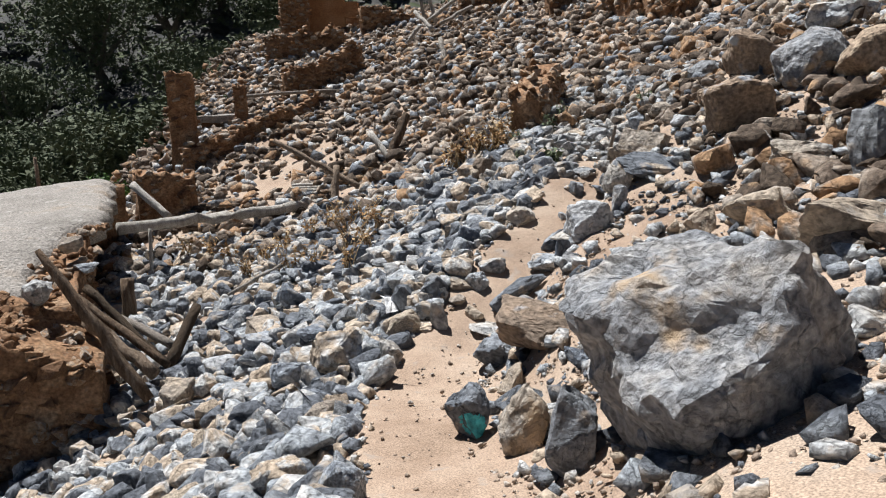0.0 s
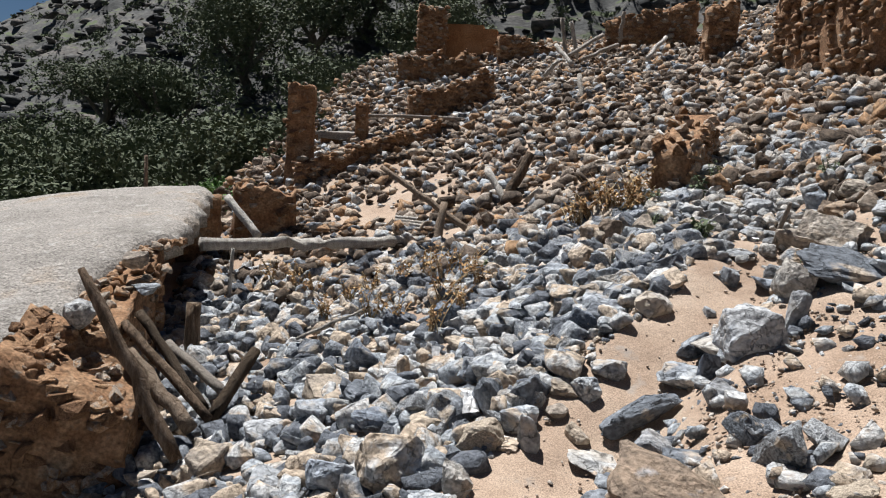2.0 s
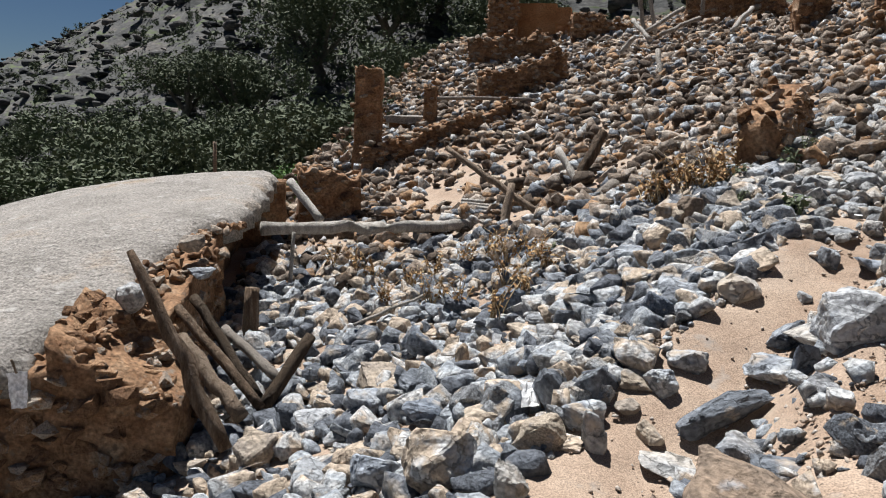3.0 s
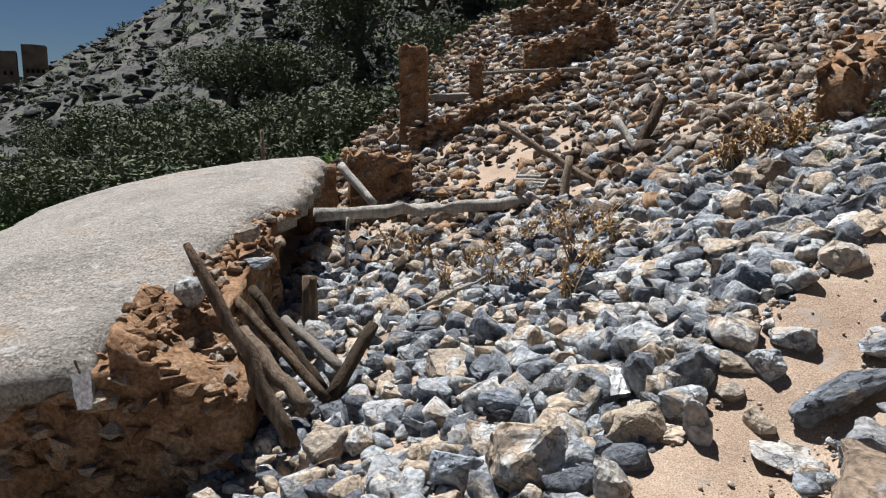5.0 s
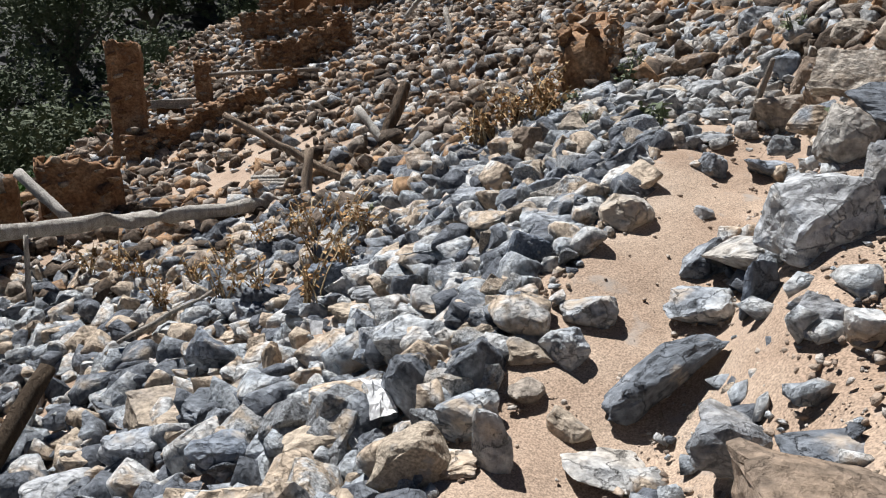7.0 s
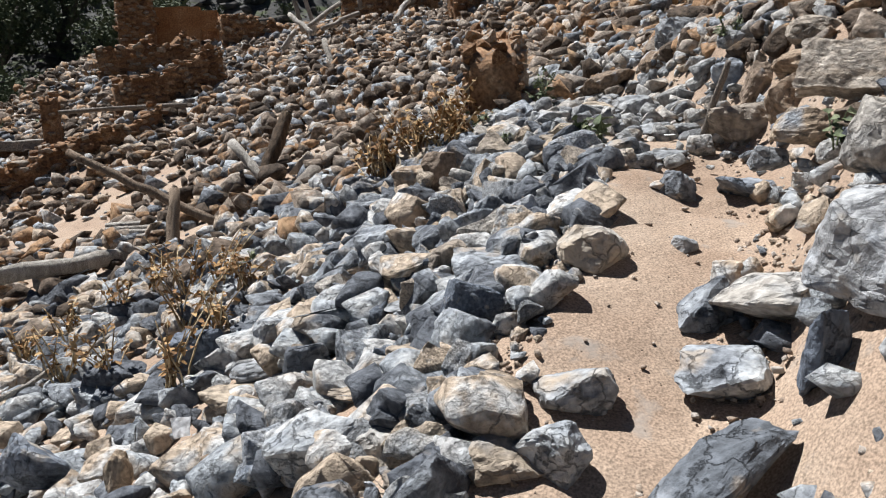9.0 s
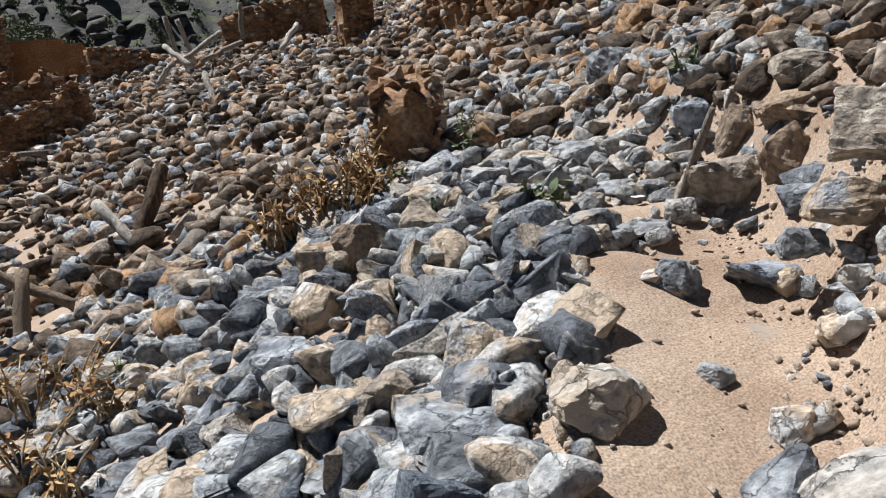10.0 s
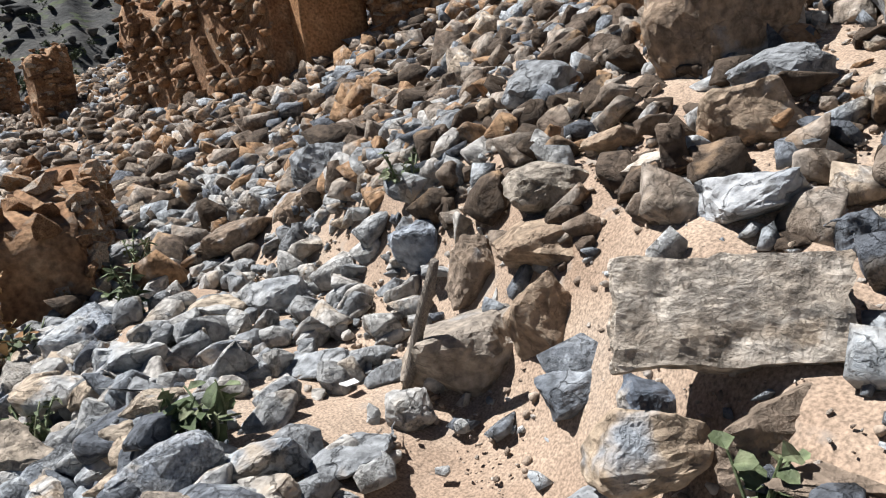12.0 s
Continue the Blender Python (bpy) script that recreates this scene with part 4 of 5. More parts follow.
def laid(parent, p, turn, s, rnd):
    """One stone of a wall, as a piece of its own."""
    ob = new("stone", LAID[rnd.randrange(20)])
    ob.parent = parent
    ob.matrix_basis = Matrix.LocRotScale(p, Euler(turn), (s, s, s))
    return ob


def ruin(name, label, a, b, thick, base, top, stone_size, seed, core=MUD, category="ruin", cover=0.9, apart=False):
    """A wall from a to b on the plan; base(t) and top(t) are its foot and its broken upper edge. Stones stand proud of a mud core."""
    rnd = random.Random(seed)
    ax, ay = a
    along = Vector((b[0] - ax, b[1] - ay, 0))
    length = along.length
    along.normalize()
    out = Vector((along.y, -along.x, 0))
    thing = tagged(new(name), label, category)
    bm = bmesh.new()
    bmesh.ops.create_cube(bm, size=1)
    bmesh.ops.subdivide_edges(bm, edges=bm.edges, cuts=9, use_grid_fill=True)
    for v in bm.verts:
        t, w, s = v.co.x + 0.5, v.co.z + 0.5, v.co.y * (1.12 - 0.2 * (v.co.z + 0.5))
        p = Vector((ax, ay, 0)) + along * (t * length) + out * (s * thick * 0.84)
        v.co = (p.x, p.y, base(t) - 0.3 + w * (top(t) - base(t) + 0.26))
    crumble(bm, 0.35, 0.05, seed)
    part("mud_core", bm, core, thing, "", True)
    pieces = []
    t = 0.0
    rows_n = int(max(top(k / 20) - base(k / 20) for k in range(21)) / (stone_size * 0.55)) + 1
    for r in range(rows_n):
        for side in (-1, 1, 0):
            run = length if side else length
            u = rnd.uniform(0, stone_size)
            while u < run:
                t = u / length
                z = base(t) + (r + 0.5) * stone_size * 0.55 + rnd.uniform(-0.2, 0.2) * stone_size
                s = stone_size * rnd.uniform(0.55, 1.5)
                if z < top(t) + 0.04 and rnd.random() < cover:
                    p = Vector((ax, ay, z)) + along * u
                    if side:
                        p += out * side * thick * (0.5 - 0.07 * (z - base(t)) / max(top(t) - base(t), 0.1)) 
                    elif 0.06 < t < 0.94 and z < top(t) - stone_size * 0.6:
                        u += stone_size
                        continue
                    else:
                        p += out * rnd.uniform(-0.4, 0.4) * thick
                    turn = (rnd.gauss(0, 0.15), rnd.gauss(0, 0.15), math.atan2(along.y, along.x) + rnd.gauss(0, 0.3))
                    if apart:
                        laid(thing, p, turn, s, rnd)
                    else:
                        v, f = rnd.choice(COARSE)
                        pieces.append(((v * (1, 1, 0.85)) @ turned(*turn, s).T + np.array(p), f))
                u += s * 0.95
    if pieces:
        ob = new("stonework", joined("stonework", pieces, WALL_STONE))
        ob.parent, ob["kind"], ob["label"] = thing, "stuff", "rough stones bedded in mud"
    return thing


def ragged(lo, hi, seed, rough=0.25):
    def f(t):
        return lo + (hi - lo) * t + rough * (noise.noise(Vector((t * 5.3, seed, 0))) + 0.6 * noise.noise(Vector((t * 14, seed, 5))))
    return f


ruin("ruined_wall", "broken stone and mud wall end beside the path", (1.38, 11.75), (2.1, 14.4), 0.55, lambda t: 0.8 + 0.9 * t, ragged(1.78, 2.5, 1, 0.2), 0.17, 51, apart=True)
pillar = ruin("ruined_pillar", "tall red-brown mud pillar left from a house", (-7.15, 20.0), (-6.5, 20.15), 0.7, lambda t: 0.2, ragged(3.0, 2.95, 2, 0.08), 0.17, 52, cover=0.16)
ruin("ruined_pillar", "short broken mud pillar on the terrace edge", (-5.95, 22.0), (-5.6, 22.05), 0.36, lambda t: 0.9, ragged(2.75, 2.7, 3, 0.1), 0.16, 53, cover=0.3)
ruin("ruined_wall", "low crumbled stone wall below the terrace", (-6.6, 19.2), (-3.4, 21.2), 0.4, lambda t: 0.2 + 1.2 * t, ragged(0.95, 2.3, 4, 0.25), 0.2, 54)
ruin("ruined_wall", "stepped broken wall of brown stone", (-4.7, 23.0), (-2.4, 24.0), 0.45, lambda t: 1.6 + 0.6 * t, ragged(3.0, 3.9, 5, 0.3), 0.2, 55)
ruin("ruined_wall", "stub of mud wall at the house end", (-5.95, 14.4), (-5.0, 15.0), 0.4, lambda t: -0.6, ragged(0.72, 0.6, 6, 0.2), 0.18, 56, cover=0.35)
ruin("ruined_tower", "ruined stone tower leg against the valley", (-6.05, 30.0), (-5.0, 30.3), 0.8, lambda t: 3.6, ragged(6.9, 6.8, 7, 0.2), 0.22, 57)
ruin("ruined_wall", "stone wall below the tower", (-6.3, 28.4), (-3.4, 28.2), 0.5, lambda t: 3.2, ragged(4.7, 4.9, 8, 0.3), 0.22, 58)
ruin("ruined_wall", "upper broken house wall of brown stone", (-2.9, 29.6), (-0.9, 30.4), 0.45, lambda t: 4.4, ragged(5.9, 5.6, 9, 0.3), 0.22, 59)
ruin("ruined_wall", "fallen wall with dark brown stones on the upper slope", (1.0, 30.0), (4.0, 29.0), 0.5, lambda t: 5.0, ragged(6.6, 7.2, 10, 0.4), 0.24, 60)
ruin("ruined_wall", "low stone wall stub beside the upper path", (3.8, 25.8), (4.7, 26.0), 0.5, lambda t: 4.8, ragged(6.4, 6.7, 11, 0.25), 0.22, 61)
ruin("ruined_house_wall", "high stone and mud house wall in sunlight", (5.0, 21.5), (5.75, 16.8), 0.6, lambda t: 4.4 - 1.0 * t, ragged(6.0, 5.0, 12, 0.6), 0.26, 62, cover=0.7)
ruin("ruined_house_wall", "high stone wall beside the plastered corner", (7.0, 16.4), (10.5, 14.5), 0.6, lambda t: 2.9, ragged(5.6, 5.9, 13, 0.25), 0.26, 63, cover=0.8)

# plastered corner of the upper house, with a dark recess
corner = tagged(new("plastered_wall"), "smooth brown earth-plastered inner wall of a ruined house", "wall")
bm = bmesh.new()
bmesh.ops.create_cube(bm, size=1)
bmesh.ops.subdivide_edges(bm, edges=bm.edges, cuts=8, use_grid_fill=True)
for v in bm.verts:
    v.co = Vector((6.42 + v.co.x * 1.1 + 0.12 * v.co.z, 16.72 + v.co.y * 0.4, 4.2 + v.co.z * 3.2))
crumble(bm, 0.5, 0.05, 4)
part("plaster", bm, PLASTER, corner, "", True)

# wall with a small square window by the tower
wall = tagged(new("window_wall"), "brown mud wall with a small square window hole", "ruin")
for x0, x1, z0, z1 in ((-5.0, -3.62, 3.6, 6.35), (-3.08, -2.35, 3.6, 6.0), (-3.62, -3.08, 3.6, 5.0), (-3.62, -3.08, 5.66, 6.2)):
    bm = bmesh.new()
    bmesh.ops.create_cube(bm, size=1)
    bmesh.ops.subdivide_edges(bm, edges=bm.edges, cuts=4, use_grid_fill=True)
    for v in bm.verts:
        v.co = Vector(((x0 + x1) / 2 + v.co.x * (x1 - x0 + 0.02), 30.8 + v.co.y * 0.45, (z0 + z1) / 2 + v.co.z * (z1 - z0 + 0.02)))
    crumble(bm, 0.5, 0.03, 4)
    part("wall", bm, PLASTER, wall)
bm = bmesh.new()
bmesh.ops.create_cube(bm, size=1)
for v in bm.verts:
    v.co = Vector((-4.0 + v.co.x * 3.4, 32.6 + v.co.y * 0.3, 4.6 + v.co.z * 3.0))
part("back_wall", bm, MUD, wall)

# yellow earth terrace
terrace = tagged(new("terrace"), "flat pale yellow earth roof terrace edged with mud wall", "terrace")
bm = bmesh.new()
bmesh.ops.create_cube(bm, size=1)
bmesh.ops.subdivide_edges(bm, edges=bm.edges, cuts=10, use_grid_fill=True)
for v in bm.verts:
    v.co = Vector((-5.8 + v.co.x * 2.7, 23.9 + v.co.y * 3.6, 1.75 + v.co.z * 0.22 + 0.03 * v.co.y))
crumble(bm, 0.6, 0.05, 8)
part("roof", bm, ROOF, terrace, "", True)
bm = bmesh.new()
bmesh.ops.create_cube(bm, size=1)
bmesh.ops.subdivide_edges(bm, edges=bm.edges, cuts=8, use_grid_fill=True)
for v in bm.verts:
    v.co = Vector((-5.8 + v.co.x * 2.5, 23.9 + v.co.y * 3.3, 0.2 + v.co.z * 2.9))
crumble(bm, 0.5, 0.06, 9)
part("wall", bm, MUD, terrace, "", True)

# stones showing in the mud house's front, corner and side
pieces = []
rnd = random.Random(91)
for k in range(430):
    place = rnd.random()
    s = rnd.uniform(0.12, 0.3)
    if place < 0.6:
        b, z = rnd.uniform(0.05, 4.6), rnd.uniform(-2.1, -0.5)
        if z > roof_z(0, b) - 0.24 or (b < 1.1 and z > -1.04 + 0.5 * b):
            continue
        p, turn = hp(-0.07, b, z), 0.35
    elif place < 0.75:
        a, b = rnd.uniform(0.0, 0.9), rnd.uniform(0.0, 1.1)
        p, turn, s = hp(a, b, -1.02 + 0.5 * b + 0.28 * a), rnd.uniform(0, 6), s * 0.8
    else:
        a, z = rnd.uniform(0.5, 3.2), rnd.uniform(-1.6, 0.1)
        if z > roof_z(a, 0.4) - 0.24:
            continue
        p, turn = hp(a, 0.31 if a > 0.8 else 0.0, z if a > 0.8 else min(z, -0.95)), 1.92
    laid(house, p, (rnd.gauss(0, 0.2), rnd.gauss(0, 0.2), turn + rnd.gauss(0, 0.2)), s, rnd)
for k in range(160):
    a = rnd.uniform(0.0, 3.4)
    b = roof_inner(a) - rnd.uniform(-0.02, 0.45) * (1 if a < 2.6 else 0.3)
    s = rnd.uniform(0.06, 0.2)
    v, f = rnd.choice(FINE)
    pieces.append((v @ turned(rnd.gauss(0, 0.4), rnd.gauss(0, 0.4), rnd.uniform(0, 6.28), s).T + np.array(hp(a, b, min(roof_z(a, b) - 0.08, -0.98 + 0.6 * max(b, 0.2) + 0.3 * a))), f))
ob = new("stonework", joined("stonework", pieces, WALL_STONE))
ob.parent, ob["kind"], ob["label"] = house, "stuff", "stones bedded in the mud wall"
stone(-4.47, 7.94, -0.36, 0.30, 0.26, 0.27, 10, 801, PALE_ROCK, "round", "smooth grey cobble on the broken roof edge")
stone(-4.72, 9.25, 0.0, 0.26, 0.22, 0.2, 40, 802, TAN_ROCK, "block", "pale tan stone on the broken roof edge")
stone(-4.45, 9.0, -0.22, 0.3, 0.2, 0.12, 60, 803, ROCK, "slab", "grey flat stone on the broken wall top")


# ---- plants ----
DRY = material("dead leaves", [(0.20, 0.11, 0.05), (0.36, 0.21, 0.09), (0.50, 0.34, 0.17)], 9, 0.85, 0.4, 40, "island")
STRAW = material("dry stems", [(0.28, 0.19, 0.10), (0.44, 0.33, 0.19), (0.56, 0.46, 0.30)], 9, 0.8, 0.3, 40, "island")
LEAF = material("green leaf", [(0.072, 0.099, 0.045), (0.12, 0.15, 0.078), (0.18, 0.198, 0.114)], 14, 0.6, 0.4, 40, "island")
BUSH = material("grey-green leaves", [(0.068, 0.088, 0.048), (0.088, 0.108, 0.06), (0.112, 0.128, 0.076)], 1.2, 0.8, 0.3, 8, "island")
BRIGHT = material("fresh green leaves", [(0.0425, 0.0935, 0.017), (0.0765, 0.153, 0.0298), (0.111, 0.204, 0.051)], 1.2, 0.7, 0.3, 8, "island")
BARK = material("grey bark", [(0.07, 0.06, 0.05), (0.13, 0.11, 0.09), (0.20, 0.18, 0.15)], 4, 0.9, 0.8, 20, "object", (5, 5, 0.7))


def leaf(centre, along, normal, length, width, curl):
    """A leaf of six triangles, folded on its rib and curled at the tip."""
    along, normal = along.normalized(), normal.normalized()
    side = along.cross(normal).normalized()
    normal = side.cross(along)
    p = [centre, centre + along * length * 0.35 + side * width * 0.5 + normal * width * 0.15, centre + along * length * 0.35 - side * width * 0.5 + normal * width * 0.15,
         centre + along * length * 0.4 - normal * curl * length * 0.1, centre + along * length * 0.75 + side * width * 0.36 - normal * curl * length * 0.25,
         centre + along * length * 0.75 - side * width * 0.36 - normal * curl * length * 0.25, centre + along * length * 0.95 - normal * curl * length * 0.6]
    return np.array([v[:] for v in p]), np.array([(0, 3, 1), (0, 2, 3), (1, 3, 4), (2, 5, 3), (3, 6, 4), (3, 5, 6)])


def clump(name, label, category, x, y, z, height, stems, leaves, leaf_size, stem_mat, leaf_mat, seed, spread_by=0.5, group=""):
    """A small plant: bent stems with leaves along them."""
    rnd = random.Random(seed)
    thing = tagged(new(name), label, category, group)
    stalks, blades = [], []
    for k in range(stems):
        a, lean = rnd.uniform(0, 6.28), rnd.uniform(0.15, 1.0) * spread_by
        h = height * rnd.uniform(0.55, 1.1)
        root = Vector((rnd.gauss(0, 0.04), rnd.gauss(0, 0.04), -0.04))
        bend = Vector((rnd.uniform(-1, 1), rnd.uniform(-1, 1), 0)) * h * 0.2
        pts = [root + Vector((math.cos(a) * lean * h * t * (0.5 + 0.5 * t), math.sin(a) * lean * h * t * (0.5 + 0.5 * t), h * t * (1 - 0.25 * lean * t))) + bend * math.sin(t * 4) * 0.5 for t in (0, 0.25, 0.5, 0.75, 1)]
        stalks.append(triangles(limb(pts, [0.008, 0.007, 0.006, 0.005, 0.003], 5, 0.1, seed + k)))
        for j in range(leaves):
            t = rnd.uniform(0.3, 1)
            i = min(int(t * 4), 3)
            p = pts[i].lerp(pts[i + 1], t * 4 - i)
            d = Vector((rnd.gauss(0, 1), rnd.gauss(0, 1), rnd.gauss(0, 0.5)))
            s = leaf_size * rnd.uniform(0.6, 1.3)
            blades.append(leaf(p, d, Vector((rnd.gauss(0, 0.5), rnd.gauss(0, 0.5), 1)), s, s * 0.62, rnd.uniform(-0.3, 1.2)))
    for nm, data, mat in (("stalk", stalks, stem_mat), ("foliage", blades, leaf_mat)):
        ob = new(nm, joined(nm, data, mat))
        ob.parent, ob["kind"] = thing, "stuff"
    thing.matrix_basis = pose(x, y, z)
    return thing


rnd = random.Random(12)
for k, (x, y) in enumerate(((-3.41, 11.5), (-3.75, 11.9), (-4.3, 12.2), (-2.44, 11.35), (-2.75, 11.2), (-2.1, 11.6), (-1.81, 11.8), (-1.5, 11.4), (-1.12, 10.95), (-1.74, 9.9), (-2.2, 10.4), (-1.35, 10.4), (-0.9, 10.5), (-2.9, 10.6), (-1.0, 9.7), (-1.25, 9.2))):
    clump("dead_plant", "dead brown weed with curled leaves among the stones", "weed", x, y, at(x, y) + 0.1, rnd.uniform(0.35, 0.6), 10, 7, 0.055, STRAW, DRY, 500 + k, 0.7, "dead weeds in the rubble")
for k, (x, y) in enumerate(((0.63, 11.6), (0.9, 11.8), (0.4, 11.7), (0.78, 11.4), (0.2, 11.5), (1.0, 11.45), (0.55, 11.9), (0.9, 11.2))):
    clump("dead_plant", "withered orange-brown plant below the wall end", "weed", x, y, at(x, y) + 0.1, rnd.uniform(0.4, 0.65), 12, 7, 0.07, STRAW, DRY, 530 + k, 0.8, "withered plants by the wall")
for k, (x, y, h, s) in enumerate(((1.42, 9.5, 0.2, 0.08), (1.67, 11.15, 0.3, 0.07), (2.0, 12.0, 0.34, 0.06), (2.8, 10.05, 0.25, 0.05), (1.2, 11.4, 0.3, 0.07), (0.95, 12.0, 0.25, 0.06), (-0.9, 11.1, 0.2, 0.05), (1.05, 10.4, 0.2, 0.05))):
    clump("green_plant", "small green leafy weed between stones", "weed", x, y, at(x, y) + 0.06, h, 7, 6, s, LEAF, LEAF, 560 + k, 0.8)

x, y = hp(-0.6, 1.95, 0)[:2]
clump("dead_plant", "bare dry twiggy shrub before the mud wall", "shrub", x, y, at(x, y) + 0.02, 0.75, 16, 2, 0.03, STRAW, DRY, 590, 0.9)

# the broad-leaved plant under the tan slab
weed = tagged(new("broadleaf_plant"), "green broad-leaved plant growing below the tan slab", "plant")
rnd = random.Random(8)
for k in range(6):
    a = -2.2 + k * 0.75
    tip = Vector((math.cos(a) * 0.12, math.sin(a) * 0.07 - 0.02, 0.14 + 0.035 * ((k * 3) % 4)))
    pts = [Vector((0, 0, -0.04)), tip * 0.35 + Vector((0, 0, 0.02)), tip * 0.7 + Vector((0, 0, 0.015)), tip]
    part("stem", limb(pts, [0.007, 0.006, 0.005, 0.004], 6, 0.05, k), LEAF, weed)
    for j in range(3):
        p = pts[3].lerp(pts[2], j * 0.6)
        d = Vector((tip.x + rnd.gauss(0, 0.08), tip.y + rnd.gauss(0, 0.08) - 0.03, rnd.gauss(0, 0.03)))
        s = rnd.uniform(0.06, 0.10)
        v, f = leaf(p, d, Vector((-0.3, -0.7, 0.8)), s, s * 0.95, rnd.uniform(0.1, 0.7))
        lf = new("leaf", mesh_from("leaf", [tuple(q) for q in v], [tuple(q) for q in f], LEAF))
        lf.parent = weed
weed.matrix_basis = pose(1.95, 7.86, at(1.95, 7.86) + 0.02) @ Matrix.Diagonal((0.75, 0.75, 0.75, 1))

# ---- litter ----
WHITE = material("white sheet", [(0.72, 0.73, 0.74), (0.80, 0.81, 0.82), (0.84, 0.84, 0.84)], 8, 0.5, 0.3, 20)


def scrap(name, label, m, w, h, fold, seed):
    """A thin crumpled sheet with thickness."""
    bm = bmesh.new()
    bmesh.ops.create_grid(bm, x_segments=6, y_segments=6, size=0.5)
    for v in bm.verts:
        v.co = Vector((v.co.x * w * (1 + 0.25 * v.co.y), v.co.y * h, 0))
    crumble(bm, 0.08, fold, seed)
    bmesh.ops.solidify(bm, geom=list(bm.faces), thickness=0.003)
    ob = part(name, bm, WHITE)
    ob.matrix_basis = m
    return tagged(ob, label, "litter")


tag = scrap("hanging_tag", "white plastic flap hanging from the mud wall", Matrix.Translation(hp(-0.19, 1.24, -0.82)) @ pose(0, 0, 0, 78, -8, 20), 0.15, 0.3, 0.012, 3)
part("string", limb(spread((0, 0.14, 0), (-0.02, 0.26, 0.03), 4), [0.01] * 4, 6), BROWN_WOOD, tag)
scrap("paper", "small white card caught on a rock", pose(-1.03, 8.3, at(-1.03, 8.3) + 0.2, 60, 0, 10), 0.08, 0.09, 0.006, 4)
scrap("paper", "crumpled white plastic scrap among stones", pose(-0.53, 6.92, at(-0.53, 6.92) + 0.16, 35, 10, 30), 0.14, 0.2, 0.03, 5)
scrap("paper", "scrap of white paper on the path edge", pose(1.98, 9.46, at(1.98, 9.46) + 0.05, 5, 0, 0), 0.06, 0.05, 0.004, 6)


# ---- valley and mountain ----
def bushy(seed, leaves, size, flat=0.8, lobes=8):
    """A crown one metre in radius: many small leaves in uneven lobes, with gaps."""
    rnd = random.Random(seed)
    hubs = [(Vector((rnd.gauss(0, 0.42), rnd.gauss(0, 0.42), rnd.gauss(0.1, 0.28) * flat)), rnd.uniform(0.25, 0.5)) for _ in range(lobes)]
    v, f = np.zeros((leaves * 3, 3)), np.arange(leaves * 3).reshape(-1, 3)
    for k in range(leaves):
        c, r = hubs[rnd.randrange(lobes)]
        d = Vector((rnd.gauss(0, 1), rnd.gauss(0, 1), rnd.gauss(0, 1))).normalized()
        p = c + d * r * rnd.uniform(0.55, 1.08)
        for j in range(3):
            v[k * 3 + j] = p + Vector((rnd.gauss(0, 1), rnd.gauss(0, 1), rnd.gauss(0, 1))) * size
    return v, f


CROWNS = [joined("crown", [bushy(600 + k, 9500, 0.024, 0.8, 11 + k)], BUSH) for k in range(4)] + [joined("crown", [bushy(610, 7000, 0.03, 0.6, 10)], BRIGHT)]


def tree(x, y, r, kind, label):
    rnd = random.Random(int(x * 13 + y * 7))
    thing = tagged(new("tree" if kind < 4 else "shrub"), label, "tree" if kind < 4 else "shrub", "trees in the dry valley")
    crown = new("crown", CROWNS[kind])
    crown.parent = thing
    crown.matrix_basis = pose(0, 0, r * 1.0, 0, 0, rnd.uniform(0, 360)) @ Matrix.Diagonal((r * rnd.uniform(0.9, 1.3), r * rnd.uniform(0.9, 1.2), r * rnd.uniform(0.75, 1.0), 1))
    bm = limb(spread((0, 0, -0.6), (0, 0, r * 0.9), 6, 0.12 * r, int(r * 10)), [r * q for q in (0.11, 0.1, 0.085, 0.07, 0.055, 0.04)], 7)
    part("trunk", bm, BARK, thing)
    for k in range(4):
        a = k * 1.6 + rnd.uniform(0, 1)
        part("limb", limb(spread((0, 0, r * 0.35), (math.cos(a) * r * 0.6, math.sin(a) * r * 0.6, r * 1.1), 4, 0.05 * r, k), [r * 0.05, r * 0.04, r * 0.03, r * 0.015], 5), BARK, thing)
    thing.matrix_basis = pose(x, y, float(whole(x, y)))
    return thing


def polar(azimuth, distance):
    """A place that many degrees left of straight ahead."""
    return -math.sin(radians(azimuth)) * distance, math.cos(radians(azimuth)) * distance


for az_, r_, s_ in ((46, 44, 2.2), (43, 40, 2.8), (40, 38, 3.0), (37, 41, 3.2), (34, 40, 3.2), (31, 38, 3.0), (28, 42, 3.4), (25, 45, 3.4), (23, 40, 2.8), (20, 46, 3.6), (17, 44, 4.2), (14, 47, 3.6), (29, 55, 3.2), (24, 60, 3.6), (19, 62, 3.6), (15, 64, 3.4), (39, 52, 2.6), (33, 58, 2.8),
                    (11, 58, 3.2), (26, 70, 3.0), (21, 76, 3.0), (44, 56, 2.0), (9, 52, 2.8), (36, 47, 2.8), (30, 47, 3.0), (16.5, 52, 3.6), (12.5, 53, 3.4)):
    x, y = polar(az_, r_)
    tree(x, y, s_ * 1.3, int(az_ * 3 + r_) % 4, "grey-green scrub tree in the dry valley")
for az_, r_, s_ in ((25.5, 27, 1.7), (27.5, 29, 1.6), (23, 28, 1.5), (21.5, 31, 1.6), (29.5, 31, 1.5), (31, 34, 1.5)):
    x, y = polar(az_, r_)
    tree(x, y, s_, 4, "fresh green fig shrub behind the house")

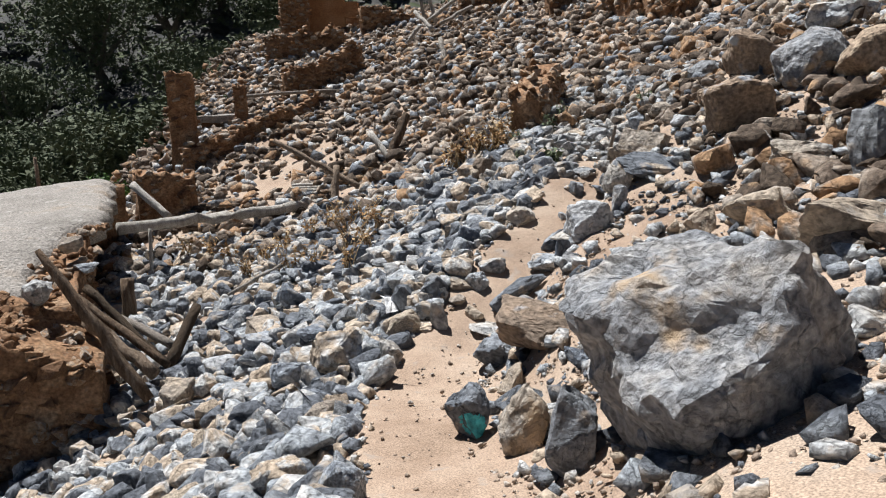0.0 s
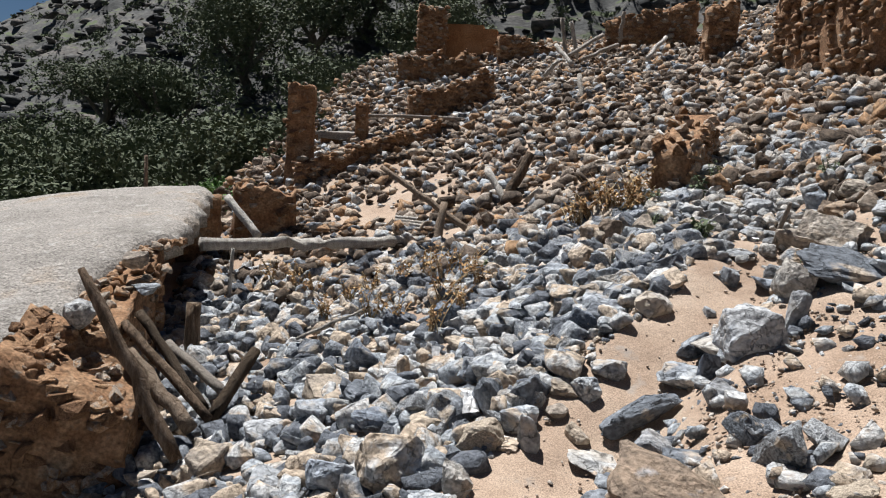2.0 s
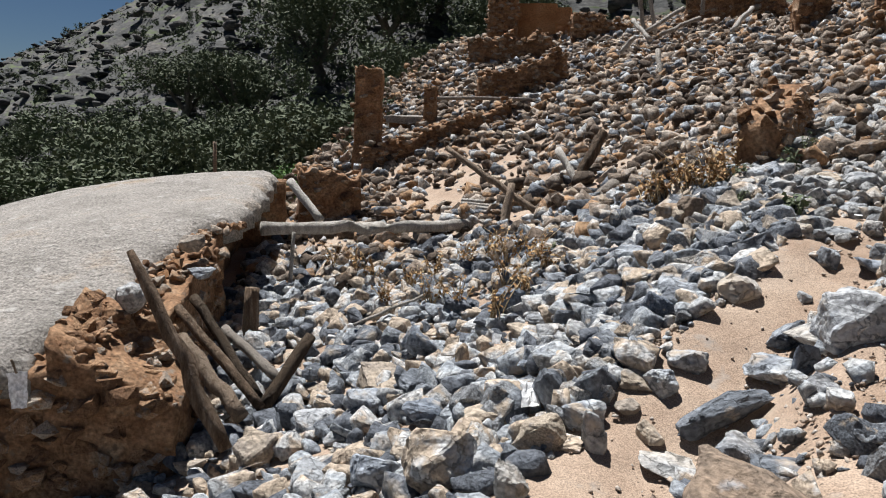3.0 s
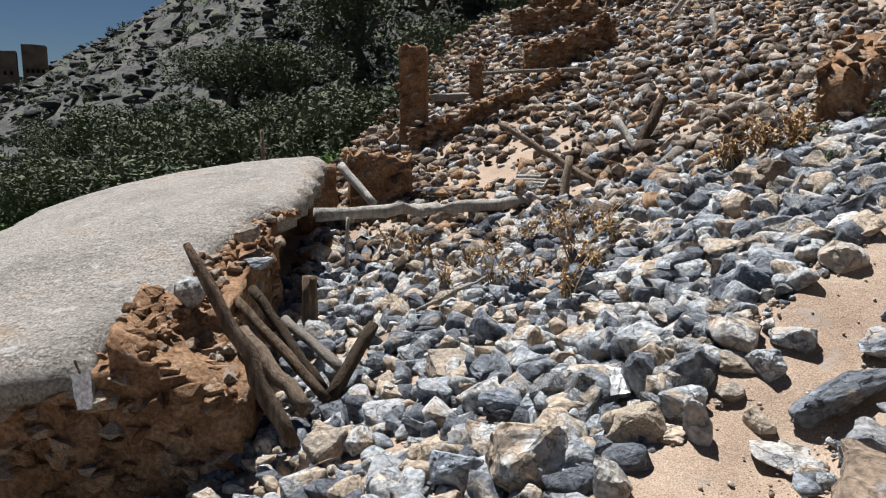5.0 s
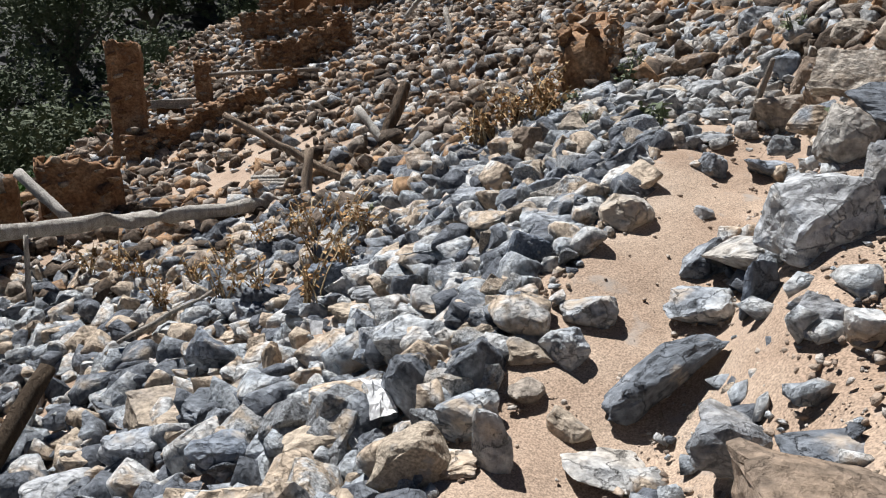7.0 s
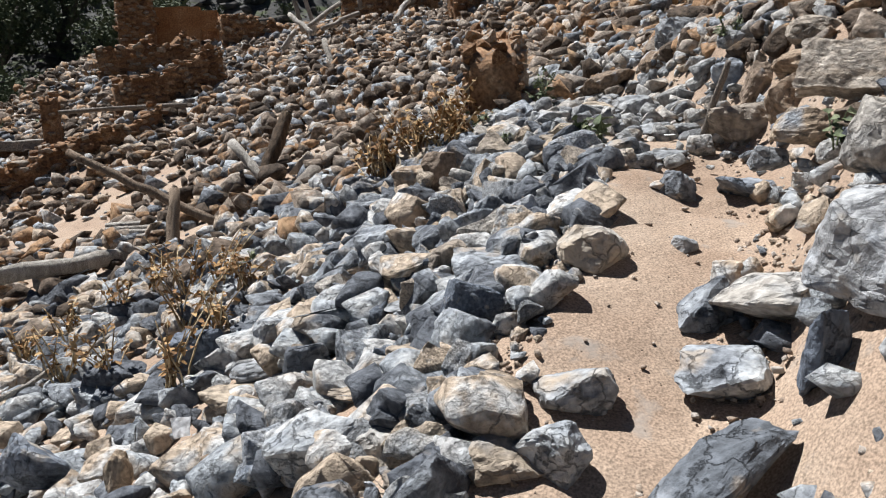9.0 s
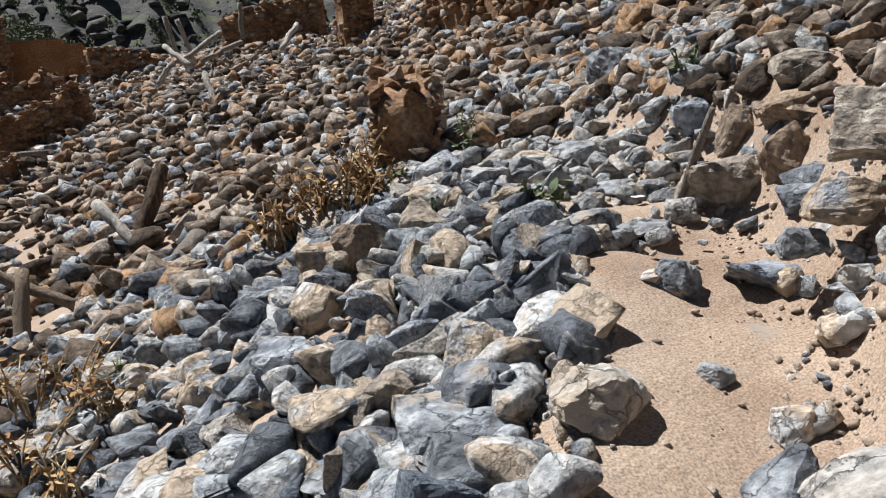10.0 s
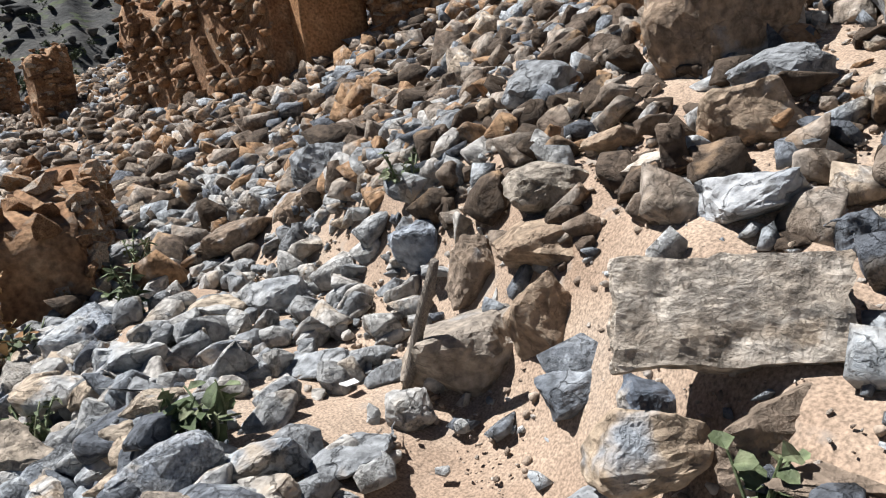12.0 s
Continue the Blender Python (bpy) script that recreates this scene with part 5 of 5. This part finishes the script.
def strewn(seed, count, a0, a1, r0, r1):
    """Chance places between two bearings and two distances, on the land."""
    g = np.random.RandomState(seed)
    a, d = np.radians(g.uniform(a0, a1, count)), g.uniform(r0, r1, count)
    x, y = -np.sin(a) * d, np.cos(a) * d
    return np.stack([x, y, whole(x, y)], -1)


pieces = []
rnd = random.Random(31)
SMALL = [bushy(700 + k, 90, 0.13, 0.7, 4) for k in range(8)]
for x, y, z in strewn(31, 3000, -14, 60, 50, 176):
    v, f = rnd.choice(SMALL)
    s = rnd.uniform(0.25, 0.95)
    pieces.append((v * s + (x, y, z + 0.3 * s), f))
tagged(new("scrub", joined("scrub", pieces, BUSH)), "low dry scrub dotted over the mountainside", "scrub", kind="stuff")
CRAG = material("mountain crag rock", [(0.0225, 0.024, 0.0255), (0.0525, 0.054, 0.054), (0.09, 0.0885, 0.0863), (0.135, 0.121, 0.109)], 0.5, 0.95, 0.9, 1.5, "island", (1, 1, 2.5), fine=3)
pieces = []
for x, y, z in strewn(32, 12000, -16, 62, 50, 180):
    v, f = rnd.choice(COARSE)
    s = 0.25 + 1.7 * rnd.random() ** 4
    pieces.append((v @ turned(rnd.gauss(0, 0.12), rnd.gauss(0, 0.12), rnd.uniform(0, 6.28), s).T * (1.2, 1.2, 1.0) + (x, y, z + 0.1 * s), f))
tagged(new("crags", joined("crags", pieces, CRAG)), "dark layered crags and scree of the mountainside", "crag", kind="stuff")
pieces = []
for x, y, z in strewn(33, 1500, 40, 62, 24, 52):
    v, f = rnd.choice(SMALL)
    s = rnd.uniform(0.5, 1.0)
    pieces.append((v * (s, s, s * 0.8) + (x, y, z + 0.3 * s), f))
tagged(new("green_field", joined("green_field", pieces, BRIGHT)), "bright green crop in the valley bottom", "crop", kind="stuff")

# ---- far mud building on the ridge ----
FAR_WALL = material("far mud wall", [(0.12, 0.085, 0.06), (0.19, 0.14, 0.10), (0.25, 0.19, 0.14)], 0.6, 0.95, 0.6, 2)
# near-black colour: the shade inside the window openings is painted in
OPENING_SHADE = material("painted opening shade", [(0.01, 0.009, 0.008), (0.02, 0.018, 0.015)], 1, 0.9)
bx, by = polar(47.6, 138)
fort = tagged(new("fortified_house"), "distant brown mud building with rows of small windows", "building")
for k, (u0, w, h) in enumerate(((-5.6, 5.0, 6.0), (-0.6, 4.2, 6.8), (4.0, 3.4, 7.8))):
    bm = bmesh.new()
    bmesh.ops.create_cube(bm, size=1)
    bmesh.ops.subdivide_edges(bm, edges=bm.edges, cuts=3, use_grid_fill=True)
    for v in bm.verts:
        v.co = Vector((u0 + v.co.x * w, v.co.y * 4, h / 2 - 2 + v.co.z * (h + 4)))
    crumble(bm, 1.2, 0.15, 60 + k)
    body = part("wall", bm, FAR_WALL, fort)
    # windows are solid dark boxes on the uncut wall, shade given by colour
    for i in range(4):
        for j in range(2):
            bm = bmesh.new()
            bmesh.ops.create_cube(bm, size=1)
            for v in bm.verts:
                v.co = Vector((u0 + (i - 1.5) * w * 0.21 + v.co.x * 0.4, -2.05 + v.co.y * 0.5, 0.9 + j * h * 0.38 + v.co.z * 0.55))
            part("window", bm, OPENING_SHADE, body)
fort.matrix_basis = pose(bx, by, float(whole(bx, by)) - 0.5, 0, 0, 44)
